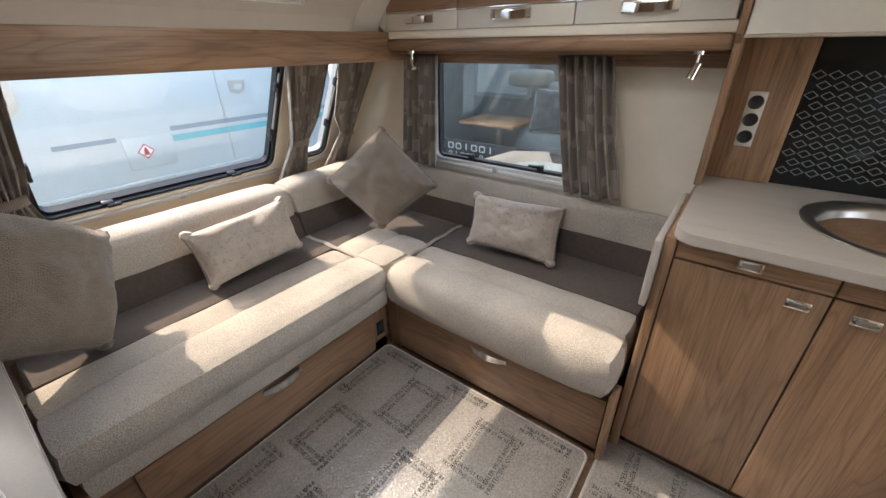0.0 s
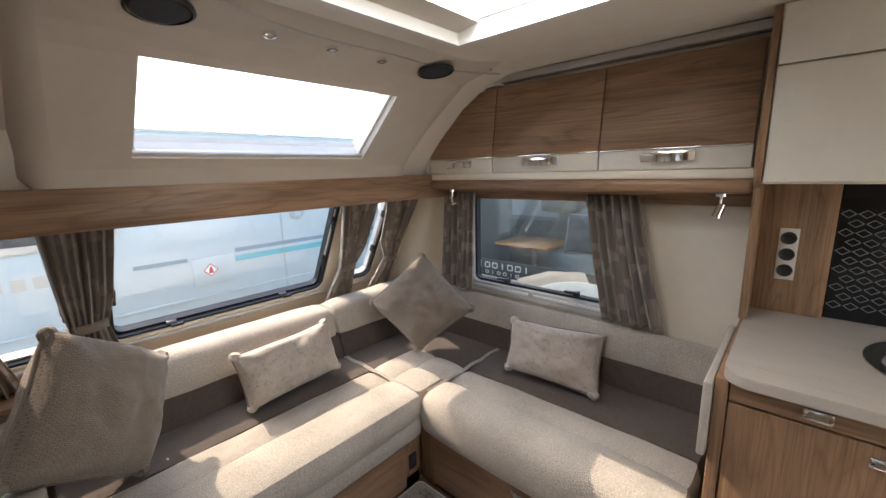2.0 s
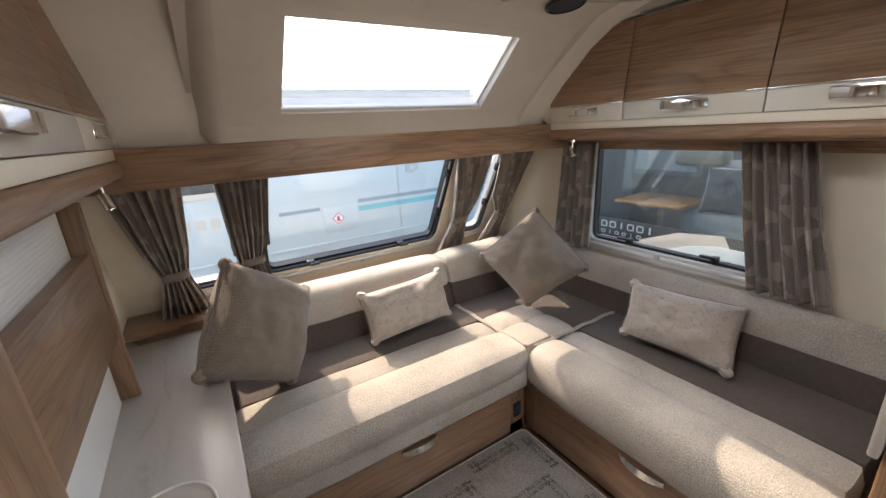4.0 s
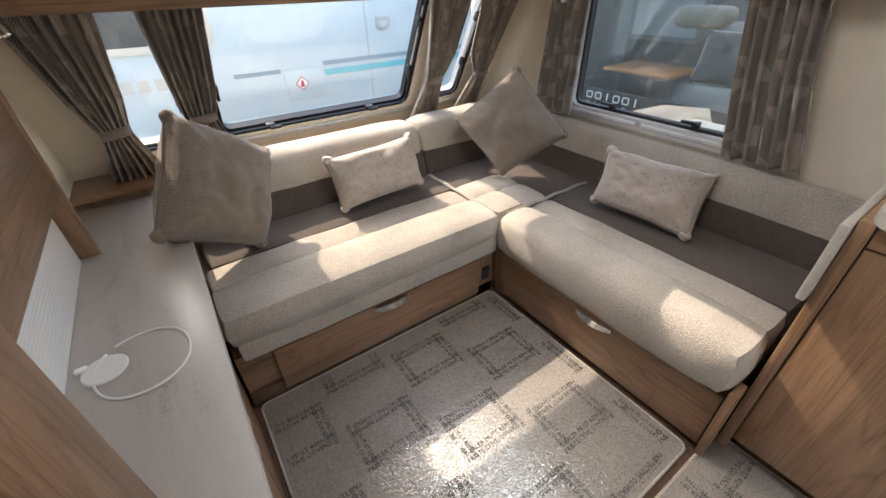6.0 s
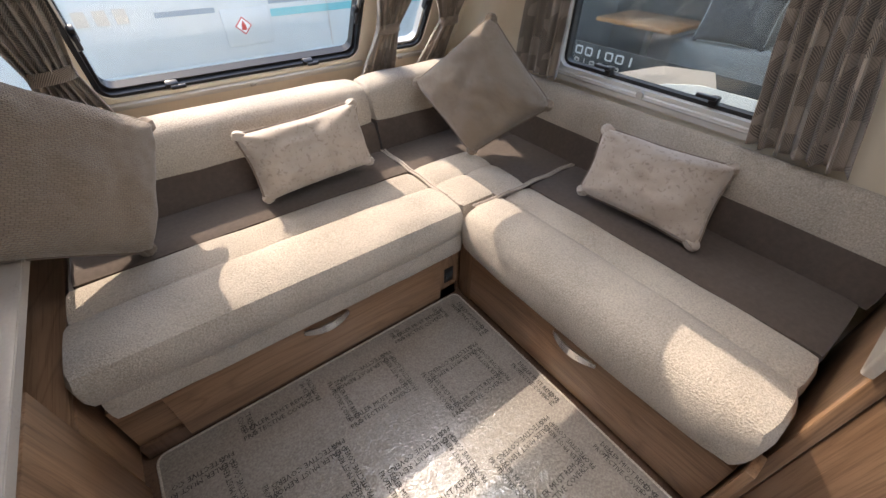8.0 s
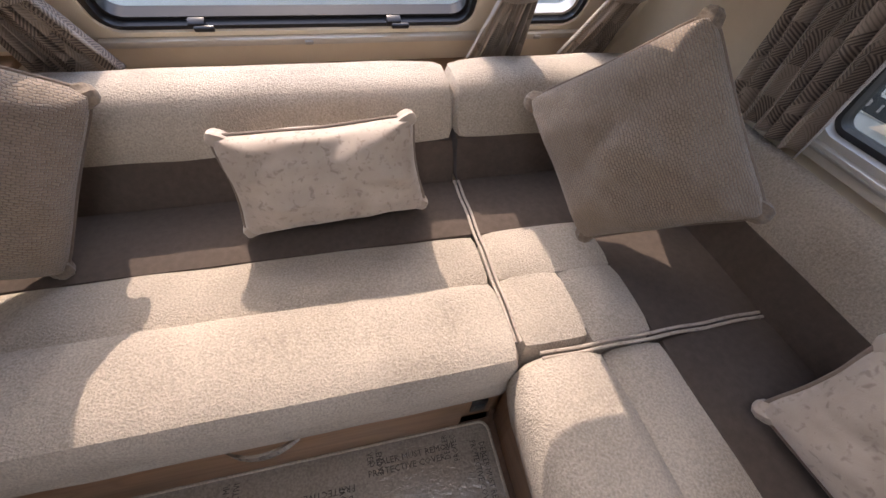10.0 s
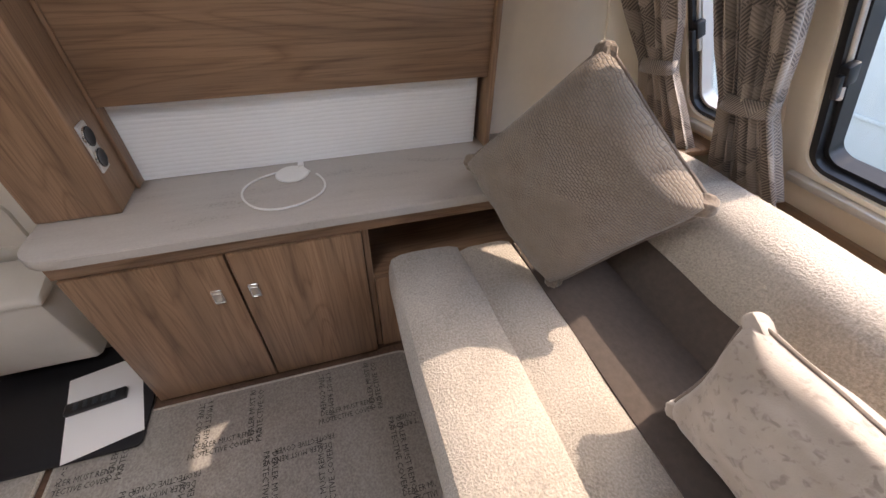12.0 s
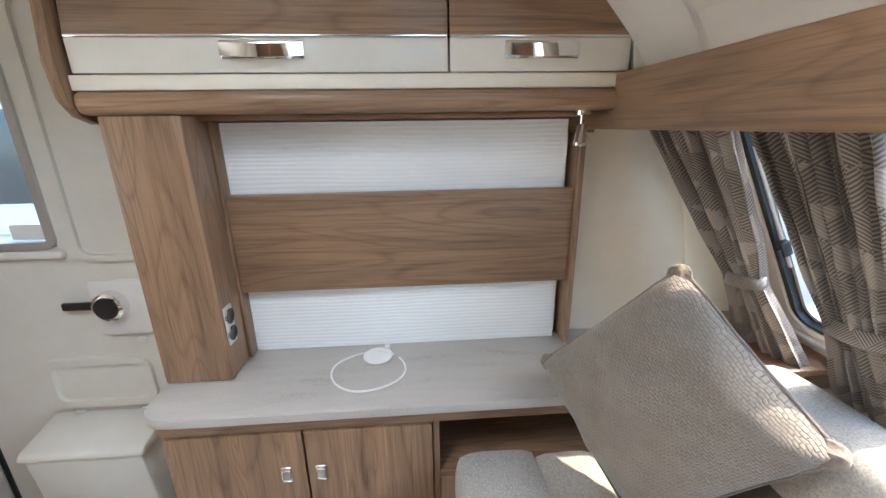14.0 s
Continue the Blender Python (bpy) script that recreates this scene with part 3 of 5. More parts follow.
part("seam", tube([(x, y, float(np.interp(y, [p[0] for p in mp], [p[1] for p in mp])) - 0.0005) for x, y in zip(seam_x, seam_y)], 0.0032, 6), GREY_RAIL, surround, "dark joint line")

# front roof light: frame and pane
dy, dz = 1.81 - 1.555, 1.71 - 1.48
SKM = Matrix.Translation((0, 1.81 + 0.02, 1.48 + 0.02)) @ Matrix(((1, 0, 0, 0), (0, -dy / math.hypot(dy, dz), dz / math.hypot(dy, dz), 0), (0, dz / math.hypot(dy, dz), dy / math.hypot(dy, dz), 0), (0, 0, 0, 1)))
skl = math.hypot(dy, dz)
win = tagged(new("window_roof_front"), "wide sloping roof light with a pale frame", "window", kind="structure")
part("window_frame", moved(ring(SK[0] - 0.012, SK[1] + 0.012, -0.012, skl + 0.012, 0.03, 0.022, 0.0, 0.035), SKM), WHITE_PLASTIC, win)
part("blind_rail", moved(box(SK[0], SK[1], -0.004, 0.014, -0.018, -0.002, 0.003), SKM), SILVER, win, "silver blind rail")
pn = part("pane", moved(box(SK[0], SK[1], 0, skl, 0.045, 0.049, 0), SKM), GLASS, win)
pn.visible_shadow = False

# roof window over the aisle
rw = tagged(new("window_roof_aisle"), "square white roof window with a deep ribbed lining", "window", kind="structure")
part("lining", ring(RX0, RX1, RY0, RY1, 0.02, 0.012, ZC - 0.035, ZC + 0.13), WHITE_PLASTIC, rw)
fr_out, fr_in = rounded(RX0 - 0.16, RX1 + 0.30, RY0 - 0.40, RY1 + 0.11, 0.16, 10), rounded(RX0 - 0.006, RX1 + 0.006, RY0 - 0.006, RY1 + 0.006, 0.02, 10)
fm = bmesh.new()
fl_rows = [[fm.verts.new((p[0] * (1 - k) + -0.29 * k, p[1] * (1 - k) + 0.8 * k, z)) for p in pts] for pts, k, z in ((fr_out, 0.0, ZC + 0.002), (fr_out, 0.002, ZC - 0.018), (fr_out, 0.018, ZC - 0.036), (fr_out, 0.05, ZC - 0.045), (fr_in, 0.0, ZC - 0.045), (fr_in, 0.0, ZC + 0.002))]
for ra, rb in zip(fl_rows, fl_rows[1:]):
    for k in range(len(ra)):
        fm.faces.new((ra[k], ra[(k + 1) % len(ra)], rb[(k + 1) % len(ra)], rb[k]))
part("window_frame", fm, CEILING, rw, "broad shallow moulded surround")
part("inner_lip", ring(RX0 - 0.008, RX1 + 0.008, RY0 - 0.008, RY1 + 0.008, 0.02, 0.022, ZC - 0.05, ZC - 0.036), WHITE_PLASTIC, rw)
for k in range(3):
    z = ZC + 0.005 + k * 0.035
    part("rib", box(RX1 - 0.018, RX1 - 0.011, RY0 + 0.04, RY1 - 0.04, z, z + 0.012, 0.003), WHITE_PLASTIC, rw)
    part("rib", box(RX0 + 0.04, RX1 - 0.04, RY1 - 0.018, RY1 - 0.011, z, z + 0.012, 0.003), WHITE_PLASTIC, rw)
part("winder_arm", tube([(-0.20, 1.15, ZC + 0.10), (-0.24, 0.95, ZC + 0.14), (-0.30, 0.75, ZC + 0.10)], 0.008), SILVER, rw)
dome = part("pane", box(RX0 + 0.01, RX1 - 0.01, RY0 + 0.01, RY1 - 0.01, ZC + 0.14, ZC + 0.146, 0), GLASS, rw)
dome.visible_shadow = False

# front windows
for i, (a, b) in enumerate(WINDOWS):
    w = tagged(new("window_%d" % (i + 1)), "caravan window with a black rubber seal and rounded corners", "window", kind="structure")
    part("window_frame", moved(ring(a, b, wv0, wv1, 0.055, 0.016, -0.004, 0.03, True), SLOPE), CREAM, w)
    part("seal", moved(ring(a + 0.010, b - 0.010, wv0 + 0.008, wv1 - 0.006, 0.06, 0.022, 0.004, 0.05), SLOPE), RUBBER, w, "black rubber seal")
    part("inner_seal", moved(ring(a + 0.03, b - 0.03, wv0 + 0.028, wv1 - 0.026, 0.05, 0.012, 0.024, 0.06), SLOPE), SILVER if i != 1 else RUBBER, w)
    p = part("pane", moved(box(a + 0.012, b - 0.012, wv0 + 0.012, wv1 - 0.012, 0.052, 0.056, 0), SLOPE), GLASS, w)
    p.visible_shadow = False
    part("window_sill", moved(box(a - 0.01, b + 0.01, wv0 - 0.028, wv0 - 0.002, -0.018, -0.001, 0.004), SLOPE), SILVER, w, "silver blind rail at the foot")
    part("blind_stop", moved(box((a + b) / 2 + 0.0, (a + b) / 2 + 0.024, wv0 - 0.022, wv0 - 0.008, -0.024, -0.017, 0.003), SLOPE), GREY_RAIL, w)
    spots = [(a + 0.045, v_of(0.96), 0), (b - 0.05, v_of(0.93), 0), (b - 0.045, v_of(1.16), 0)]
    if i == 1:
        spots += [(a + 0.25, wv0 + 0.03, 1), (b - 0.26, wv0 + 0.03, 1)]
    for x, v, flat in spots:
        m = SLOPE @ Matrix.Translation((x, v, 0.012)) @ pose(0, 0, 0, 0, 0, 90 if flat else 0)
        la = part("latch", moved(box(-0.010, 0.010, -0.022, 0.022, -0.014, 0.012, 0.004), m), BLACK, w, "black plastic latch")
        part("lever", moved(box(-0.007, 0.007, -0.045, 0.008, -0.026, -0.013, 0.004), m), BLACK, la)
    part("stay_arm", moved(tube([(b - 0.035, v_of(0.90), 0.02), (b - 0.03, v_of(1.22), 0.02)], 0.006), SLOPE), SILVER, w, "silver telescopic stay")
    part("stay_arm", moved(tube([(a + 0.035, v_of(0.90), 0.02), (a + 0.03, v_of(1.22), 0.02)], 0.006), SLOPE), SILVER, w, "silver telescopic stay")

# side window
SIDE = Matrix.Translation((XR, 0, 0)) @ Matrix(((0, 0, 1, 0), (1, 0, 0, 0), (0, 1, 0, 0), (0, 0, 0, 1)))
w = tagged(new("window_4"), "side window with black latches and a pale sill rail", "window", kind="structure")
part("window_frame", moved(ring(0.90, 1.75, 0.755, 1.30, 0.04, 0.02, -0.006, 0.05, True), SIDE), SILVER, w)
part("seal", moved(ring(0.917, 1.733, 0.772, 1.283, 0.04, 0.016, 0.02, 0.055), SIDE), RUBBER, w, "black rubber seal")
p = part("pane", moved(box(0.92, 1.73, 0.775, 1.28, 0.04, 0.044, 0), SIDE), TINTED, w)
p.visible_shadow = False
part("window_sill", box(XR - 0.022, XR - 0.002, 0.88, 1.77, 0.725, 0.76, 0.004), SILVER, w, "pale ribbed blind rail")
part("sill_groove", box(XR - 0.026, XR - 0.021, 0.88, 1.77, 0.745, 0.751, 0.001), GREY_RAIL, w)
part("blind_stop", lathe([(0.001, -0.006), (0.014, -0.005), (0.014, 0.005), (0.001, 0.006)], pose(XR - 0.026, 1.33, 0.762, 0, 90, 0), 16), GREY_RAIL, w)
for y in (1.50, 1.10):
    la = part("latch", box(XR + 0.0, XR + 0.03, y - 0.014, y + 0.014, 0.785, 0.815, 0.004), BLACK, w, "black plastic latch")
    part("lever", box(XR - 0.014, XR + 0.004, y - 0.012, y + 0.055, 0.805, 0.818, 0.004), BLACK, la)

# ---- trims along the front ----
pel = thing("pelmet", "walnut-effect pelmet board above the front windows", "pelmet", kind="structure")
part("face_board", box(XL, XR, 1.866, 1.892, 1.272, 1.398, 0.004), WOOD_X, pel)
part("soffit_board", box(XL, XR, 1.892, 2.115, 1.290, 1.302, 0), WOOD_X, pel)
part("top_board", box(XL, XR, 1.892, 2.10, 1.372, 1.384, 0), WOOD_X, pel)
ledge = thing("window_ledge", "wooden ledge between the sofa back and windows", "ledge", kind="structure")
part("board", box(-1.15, XR, 2.36, 2.55, 0.585, 0.602, 0.004), WOOD_X, ledge)
part("corner_shelf", box(XL, -1.15, 2.26, 2.55, 0.640, 0.660, 0.004), WOOD_X, ledge, "raised wooden corner shelf")

arc = [(2.02 + 0.25 * math.sin(q * 1.45), 1.29 - 0.62 * (1 - math.cos(q * 1.45))) for q in np.linspace(0, 1, 16)]
setting("trim", slab(arc + [(2.56, 0.68), (2.56, 1.29)], 0, XL + 0.001, XL + 0.014, 0.003), CREAM, "curved cream corner moulding beside the window", "trim")

# ---- sofa ----
def seat_base(name, label):
    return thing(name, label, "sofa base", "sofa bases")


fb = seat_base("front_drawer_unit", "walnut-effect front sofa base with one wide drawer")
part("carcass", box(-1.178, 0.05, 1.53, 2.40, -0.008, 0.245, 0.002), WOOD_X, fb)
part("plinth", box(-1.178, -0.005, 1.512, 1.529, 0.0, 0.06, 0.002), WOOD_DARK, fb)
dr = part("drawer_front", box(-1.055, -0.10, 1.500, 1.527, 0.028, 0.235, 0.003), WOOD_X, fb)
bow_handle(dr, (-0.575, 1.499, 0.218), (1, 0, 0), (0, -1, 0), 0.16)
part("corner_post", box(-0.098, -0.012, 1.512, 1.529, 0.0, 0.245, 0.002), WOOD_Z, fb)
so = part("socket", box(-0.075, -0.03, 1.506, 1.5125, 0.09, 0.165, 0.003), BLACK, fb, "small black socket plate")
part("socket_face", box(-0.066, -0.039, 1.5035, 1.5065, 0.11, 0.145, 0.001), CHARCOAL, so)

rb = seat_base("side_drawer_unit", "walnut-effect side sofa base with one wide drawer")
part("carcass", box(0.03, 0.66, 0.47, 1.50, -0.008, 0.285, 0.002), WOOD_Y, rb)
dr = part("drawer_front", box(0.0, 0.027, 0.475, 1.43, 0.02, 0.262, 0.003), WOOD_Y, rb)
bow_handle(dr, (-0.001, 0.935, 0.232), (0, -1, 0), (-1, 0, 0), 0.165)
part("corner_post", box(0.008, 0.029, 1.434, 1.512, 0.0, 0.285, 0.002), WOOD_Z, rb)
part("end_board", box(-0.022, 0.05, 0.446, 0.468, 0.0, 0.315, 0.004), WOOD_Z, rb, "upright wooden end board with pale edge")


def seat(name, label):
    return thing(name, label, "seat cushion", "sofa seat cushions")


s1 = seat("front_seat_cushion", "long beige boucle seat cushion with brown suede rear")
part("front_roll", soft(-1.168, -0.012, 1.468, 1.688, 0.330, 0.462, 0.045, 0.010, 1), BOUCLE, s1)
part("lower_flap", soft(-1.15, -0.014, 1.476, 1.60, 0.256, 0.352, 0.018, 0.003, 7), BOUCLE, s1)
part("middle_strip", soft(-1.165, -0.010, 1.675, 1.850, 0.29, 0.444, 0.035, 0.007, 2), BOUCLE, s1)
part("rear_panel", soft(-1.15, -0.010, 1.840, 2.09, 0.29, 0.447, 0.02, 0.002, 3), SUEDE, s1, "brown suede rear panel")
s2 = seat("side_seat_cushion", "long beige boucle seat cushion with brown suede rear")
part("front_roll", soft(-0.035, 0.178, 0.475, 1.478, 0.268, 0.460, 0.06, 0.012, 4), BOUCLE, s2)
part("middle_strip", soft(0.160, 0.320, 0.478, 1.474, 0.29, 0.443, 0.035, 0.006, 5), BOUCLE, s2)
part("rear_panel", soft(0.308, 0.64, 0.478, 1.474, 0.29, 0.445, 0.02, 0.002, 6), SUEDE, s2, "brown suede rear panel")
s3 = seat("corner_seat_cushion", "square corner seat cushion, quilted beige with brown edges")
part("quilted_square", soft(0.000, 0.160, 1.50, 1.69, 0.29, 0.452, 0.028, 0.006, 8), BOUCLE, s3)
part("quilted_square", soft(0.150, 0.312, 1.485, 1.69, 0.29, 0.450, 0.028, 0.005, 9), BOUCLE, s3)
part("quilted_square", soft(0.000, 0.312, 1.68, 1.846, 0.29, 0.450, 0.028, 0.005, 10), BOUCLE, s3)
part("rear_panel", soft(0.000, 0.64, 1.838, 2.09, 0.29, 0.446, 0.02, 0.002, 11), SUEDE, s3, "brown suede rear panel")
part("side_panel", soft(0.304, 0.64, 1.484, 1.868, 0.29, 0.445, 0.02, 0.002, 12), SUEDE, s3, "brown suede side panel")
for off in (-0.006, 0.006):
    part("welt", tube([(-0.005 + off, y, 0.446 + 0.003 * math.sin(y * 40)) for y in np.linspace(1.52, 2.06, 30)], 0.004, 8), VELVET, s3, "raised twin welt")
    part("welt", tube([(x, 1.479 + off, 0.445 + 0.003 * math.sin(x * 40)) for x in np.linspace(0.03, 0.62, 30)], 0.004, 8), VELVET, s3, "raised twin welt")


def backrest(name, label, length, m):
    """A backrest along local x from 0 to length, its face towards -y, leaning back."""
    root = thing(name, label, "sofa back", "sofa backs")
    lo = soft(0, length, 0, 0.20, 0.0, 0.135, 0.02, 0.002, length * 3)
    hi = soft(0, length, 0.0, 0.21, 0.118, 0.272, 0.045, 0.008, length * 5)
    for bm in (lo, hi):
        for v in bm.verts:
            v.co.y += 0.34 * v.co.z * (1 - v.co.y / 0.5)
        moved(bm, m)
    part("lower_panel", lo, SUEDE, root, "brown suede lower panel")
    part("upper_roll", hi, BOUCLE, root, "beige boucle upper roll")
    return root


backrest("front_backrest_cushion", "long beige and brown backrest under the windows", 1.135, pose(-1.145, 2.055, 0.43))
backrest("corner_backrest_cushion", "short beige and brown corner backrest", 0.69, pose(-0.005, 2.06, 0.43))
sb = thing("side_backrest_cushion", "beige and brown backrest along the side wall", "sofa back", "sofa backs")
lo = soft(0.585, 0.685, 0.46, 2.05, 0.43, 0.565, 0.018, 0.002, 21)
hi = soft(0.588, 0.690, 0.46, 2.10, 0.55, 0.705, 0.03, 0.004, 22)
for bm in (lo, hi):
    for v in bm.verts:
        v.co.x += 0.22 * (v.co.z - 0.43) * max(0, 1 - (v.co.x - 0.585) / 0.1)
part("lower_panel", lo, SUEDE, sb, "brown suede lower panel")
part("upper_roll", hi, BOUCLE, sb, "beige boucle upper roll")

# scatter cushions
pillow("large_cushion", "large taupe basket-weave cushion leaning on the chest end", ((-1.088, 1.953, 0.992), (-0.788, 2.070, 0.761), (-0.939, 1.864, 0.452), (-1.246, 1.720, 0.672)), 0.25, WEAVE, PIPING, 1.0, 0.035, 1.25)
pillow("large_cushion", "large taupe basket-weave cushion standing in the sofa corner", ((0.407, 1.867, 0.968), (0.497, 1.571, 0.686), (0.241, 1.743, 0.487), (0.136, 2.009, 0.725)), 0.27, WEAVE, PIPING, 5.0, 0.035, 1.25)
pillow("lumbar_cushion", "small oblong fawn velvet cushion against the front backrest", ((-0.594, 1.987, 0.696), (-0.152, 1.976, 0.722), (-0.122, 1.944, 0.478), (-0.572, 1.913, 0.470)), 0.17, VELVET, PIPING, 9.0, 0.06, 1.05)
pillow("lumbar_cushion", "small oblong mauve-grey velvet cushion against the side backrest", ((0.436, 1.298, 0.715), (0.632, 0.922, 0.660), (0.421, 0.867, 0.466), (0.373, 1.292, 0.486)), 0.17, VELVET, PIPING, 13.0, 0.06, 1.05)

# ---- curtains ----
sl = lambda s, h, d: (s, front_y(h) - 0.075 - d, h)
FL = "patterned taupe curtain gathered in a tie-back"
curtain("curtain", FL, [(1.288, -1.40, -1.165), (1.0, -1.345, -1.19), (0.88, -1.31, -1.215), (0.655, -1.36, -1.16)], sl, 7, 0.030, (0.88, -1.31, -1.215), 0.3)
curtain("curtain", FL, [(1.288, -1.06, -0.875), (1.0, -1.04, -0.895), (0.88, -1.025, -0.915), (0.655, -1.055, -0.865)], sl, 7, 0.030, (0.88, -1.025, -0.915), 1.1)
curtain("curtain", FL, [(1.288, 0.045, 0.265), (1.0, 0.11, 0.27), (0.88, 0.14, 0.235), (0.655, 0.09, 0.265)], sl, 6, 0.026, (0.88, 0.14, 0.235), 2.0)
curtain("curtain", FL, [(1.288, 0.355, 0.58), (1.0, 0.40, 0.565), (0.88, 0.475, 0.56), (0.655, 0.41, 0.56)], sl, 6, 0.026, (0.88, 0.475, 0.56), 2.9)
sd = lambda s, h, d: (XR - 0.028 - d, s, h)
curtain("curtain", "patterned taupe curtain hanging beside the side window", [(1.298, 1.66, 1.88), (1.0, 1.665, 1.90), (0.735, 1.68, 1.915)], sd, 6, 0.022, None, 0.7)
curtain("curtain", "patterned taupe curtain hanging beside the side window", [(1.298, 0.815, 1.03), (1.0, 0.755, 0.985), (0.742, 0.685, 0.935)], sd, 6, 0.028, None, 1.7)


# ---- overhead lockers ----
def locker_run(name, label, xf, out, y0, y1, splits, wall):
    """A run of overhead lockers; out: +1 faces +x. The front end sweeps down in a curve."""
    root = thing(name, label, "overhead locker", "overhead lockers")

    def bx(a, b, *rest, **kw):
        p, q = sorted((xf + out * a, xf + out * b))
        return box(p, q, *rest, **kw)
    yend = splits[0]

    def top(y, lift=0.0):
        if y <= yend:
            return 1.795 + lift
        q = min(1.0, (y - yend) / (y1 - yend))
        return 1.40 + (0.395 + lift) * math.sqrt(max(0.0, 1 - q ** 2.2))

    def door(a, b, z0, zcap, m, nm, th=(-0.018, 0.0)):
        ys = np.linspace(a, b, 14)
        pts = [(y, min(zcap, top(y))) for y in ys]
        pts = [p for p in pts if p[1] > z0 + 0.002]
        outline = [(pts[0][0], z0)] + pts + [(pts[-1][0], z0)]
        p, q = sorted((xf + out * th[0], xf + out * th[1]))
        bm = slab(outline, 0, p, q, 0.0025)
        for v in bm.verts:
            v.co.x -= out * 0.13 * max(0.0, v.co.z - 1.48)
        return bm
    depth = abs(wall - xf)
    ys = np.linspace(y0, y1, 26)
    body = slab([(y0, 1.372)] + [(y, max(1.373, top(y, 0.018))) for y in ys] + [(y1, 1.372)], 0, *sorted((xf - out * 0.075, wall - out * -0.002)))
    part("carcass", body, CREAM, root)
    arc = [(y, top(y, 0.012)) for y in np.linspace(yend - 0.02, y1, 26)]
    outer = [(y + 0.028 * min(1, (y - yend + .02) * 6), z + 0.022) for y, z in arc]
    tr = slab(arc + outer[::-1], 0, *sorted((xf - out * 0.10, xf + out * 0.004)))
    for v in tr.verts:
        v.co.x -= out * 0.13 * max(0.0, v.co.z - 1.48)
    part("end_trim", tr, CREAM_GLOSS, root, "curved cream edge trim")
    cuts = [y1 - 0.012] + list(splits) + [y0 + 0.012]
    for hi, lo in zip(cuts, cuts[1:]):
        d = part("door", door(lo + 0.002, hi - 0.002, 1.477, 9, WOOD_Y, "door"), WOOD_Y, root, "walnut-effect lift-up door")
        st = part("cream_band", bx(-0.018, 0.001, lo + 0.002, hi - 0.002, 1.402, 1.472, r=0.003), CREAM_GLOSS, d, "cream gloss band")
        part("chrome_strip", bx(-0.012, 0.0025, lo + 0.004, hi - 0.004, 1.4725, 1.4775, r=0.001), CHROME, d)
        c = (lo + hi) / 2
        ln = min(0.175, (hi - lo) * 0.40)
        part("handle_plate", bx(0.001, 0.006, c - ln / 2, c + ln / 2, 1.428, 1.466, r=0.004), CHROME, d, "chrome handle")
        hb = bmesh.new()
        n = 13
        lp = []
        for i in range(n):
            q = -1 + 2 * i / (n - 1)
            x = xf + out * (0.006 + 0.022 * (1 - q * q))
            lp.append([hb.verts.new((x + out * a, c + q * ln / 2, 1.447 - 0.006 * (1 - q * q) + b)) for a, b in ((0, -0.012), (0.003, -0.012), (0.003, 0.014), (0, 0.014))])
        for a, b in zip(lp, lp[1:]):
            for k in range(4):
                hb.faces.new((a[k], a[(k + 1) % 4], b[(k + 1) % 4], b[k]))
        hb.faces.new(lp[0]), hb.faces.new(lp[-1][::-1])
        part("handle_bow", hb, CHROME, d, "chrome handle")
    part("lower_band", bx(-0.04, -0.004, y0, y1 - 0.004, 1.368, 1.400, r=0.003), CREAM, root)
    part("valance", bx(-0.09, 0.008, y0, y1 + 0.004, 1.318, 1.367, r=0.018, seg=4), WOOD_Y, root, "rounded walnut-effect valance")
    part("soffit", box(*sorted((xf - out * 0.088, wall)), y0, y1, 1.305, 1.3175, 0.002), WOOD_Y, root)
    part("back_rail", box(*sorted((wall + out * 0.002, wall + out * 0.03)), y0, y1, 1.262, 1.304, 0.003), WOOD_Y, root)
    part("ceiling_rail", box(*sorted((xf - out * 0.085, xf - out * 0.035)), y0, yend + 0.02, 1.816, 1.846, 0.004), GREY_RAIL, root, "grey rail along the ceiling")
    return root


locker_run("overhead_locker_run", "cream and walnut-effect overhead lockers above the side window", 0.505, -1, 0.445, 1.885, [1.456, 0.945], XR)
locker_run("overhead_locker_run", "cream and walnut-effect overhead lockers above the chest", -1.295, 1, 0.655, 1.905, [1.473], XL)


def spot_lamp(x, y, z, aim):
    root = thing("spot_lamp", "small chrome reading spotlight under the locker", "spotlight", "reading spotlights")
    part("base", lathe([(0.002, 0.0), (0.02, 0.0), (0.02, -0.01), (0.002, -0.012)], pose(x, y, z), 20), CHROME, root)
    part("stem", tube([(x, y, z - 0.01), (x, y, z - 0.035)], 0.005), CHROME, root)
    m = Matrix.Translation((x, y, z - 0.055)) @ Vector(aim).to_track_quat("Z", "Y").to_matrix().to_4x4()
    part("head", lathe([(0.004, -0.022), (0.012, -0.020), (0.014, 0.016), (0.0155, 0.028), (0.013, 0.029), (0.011, 0.018)], m, 24), CHROME, root)
    part("lens", lathe([(0.001, 0.019), (0.011, 0.019), (0.011, 0.021), (0.001, 0.021)], m, 20), WHITE_PLASTIC, root)


spot_lamp(0.52, 0.53, 1.318, (-0.1, 0.3, -1))
spot_lamp(0.52, 1.73, 1.318, (-0.3, -0.6, -0.8))
spot_lamp(-1.34, 1.81, 1.318, (0.3, -0.2, -1))

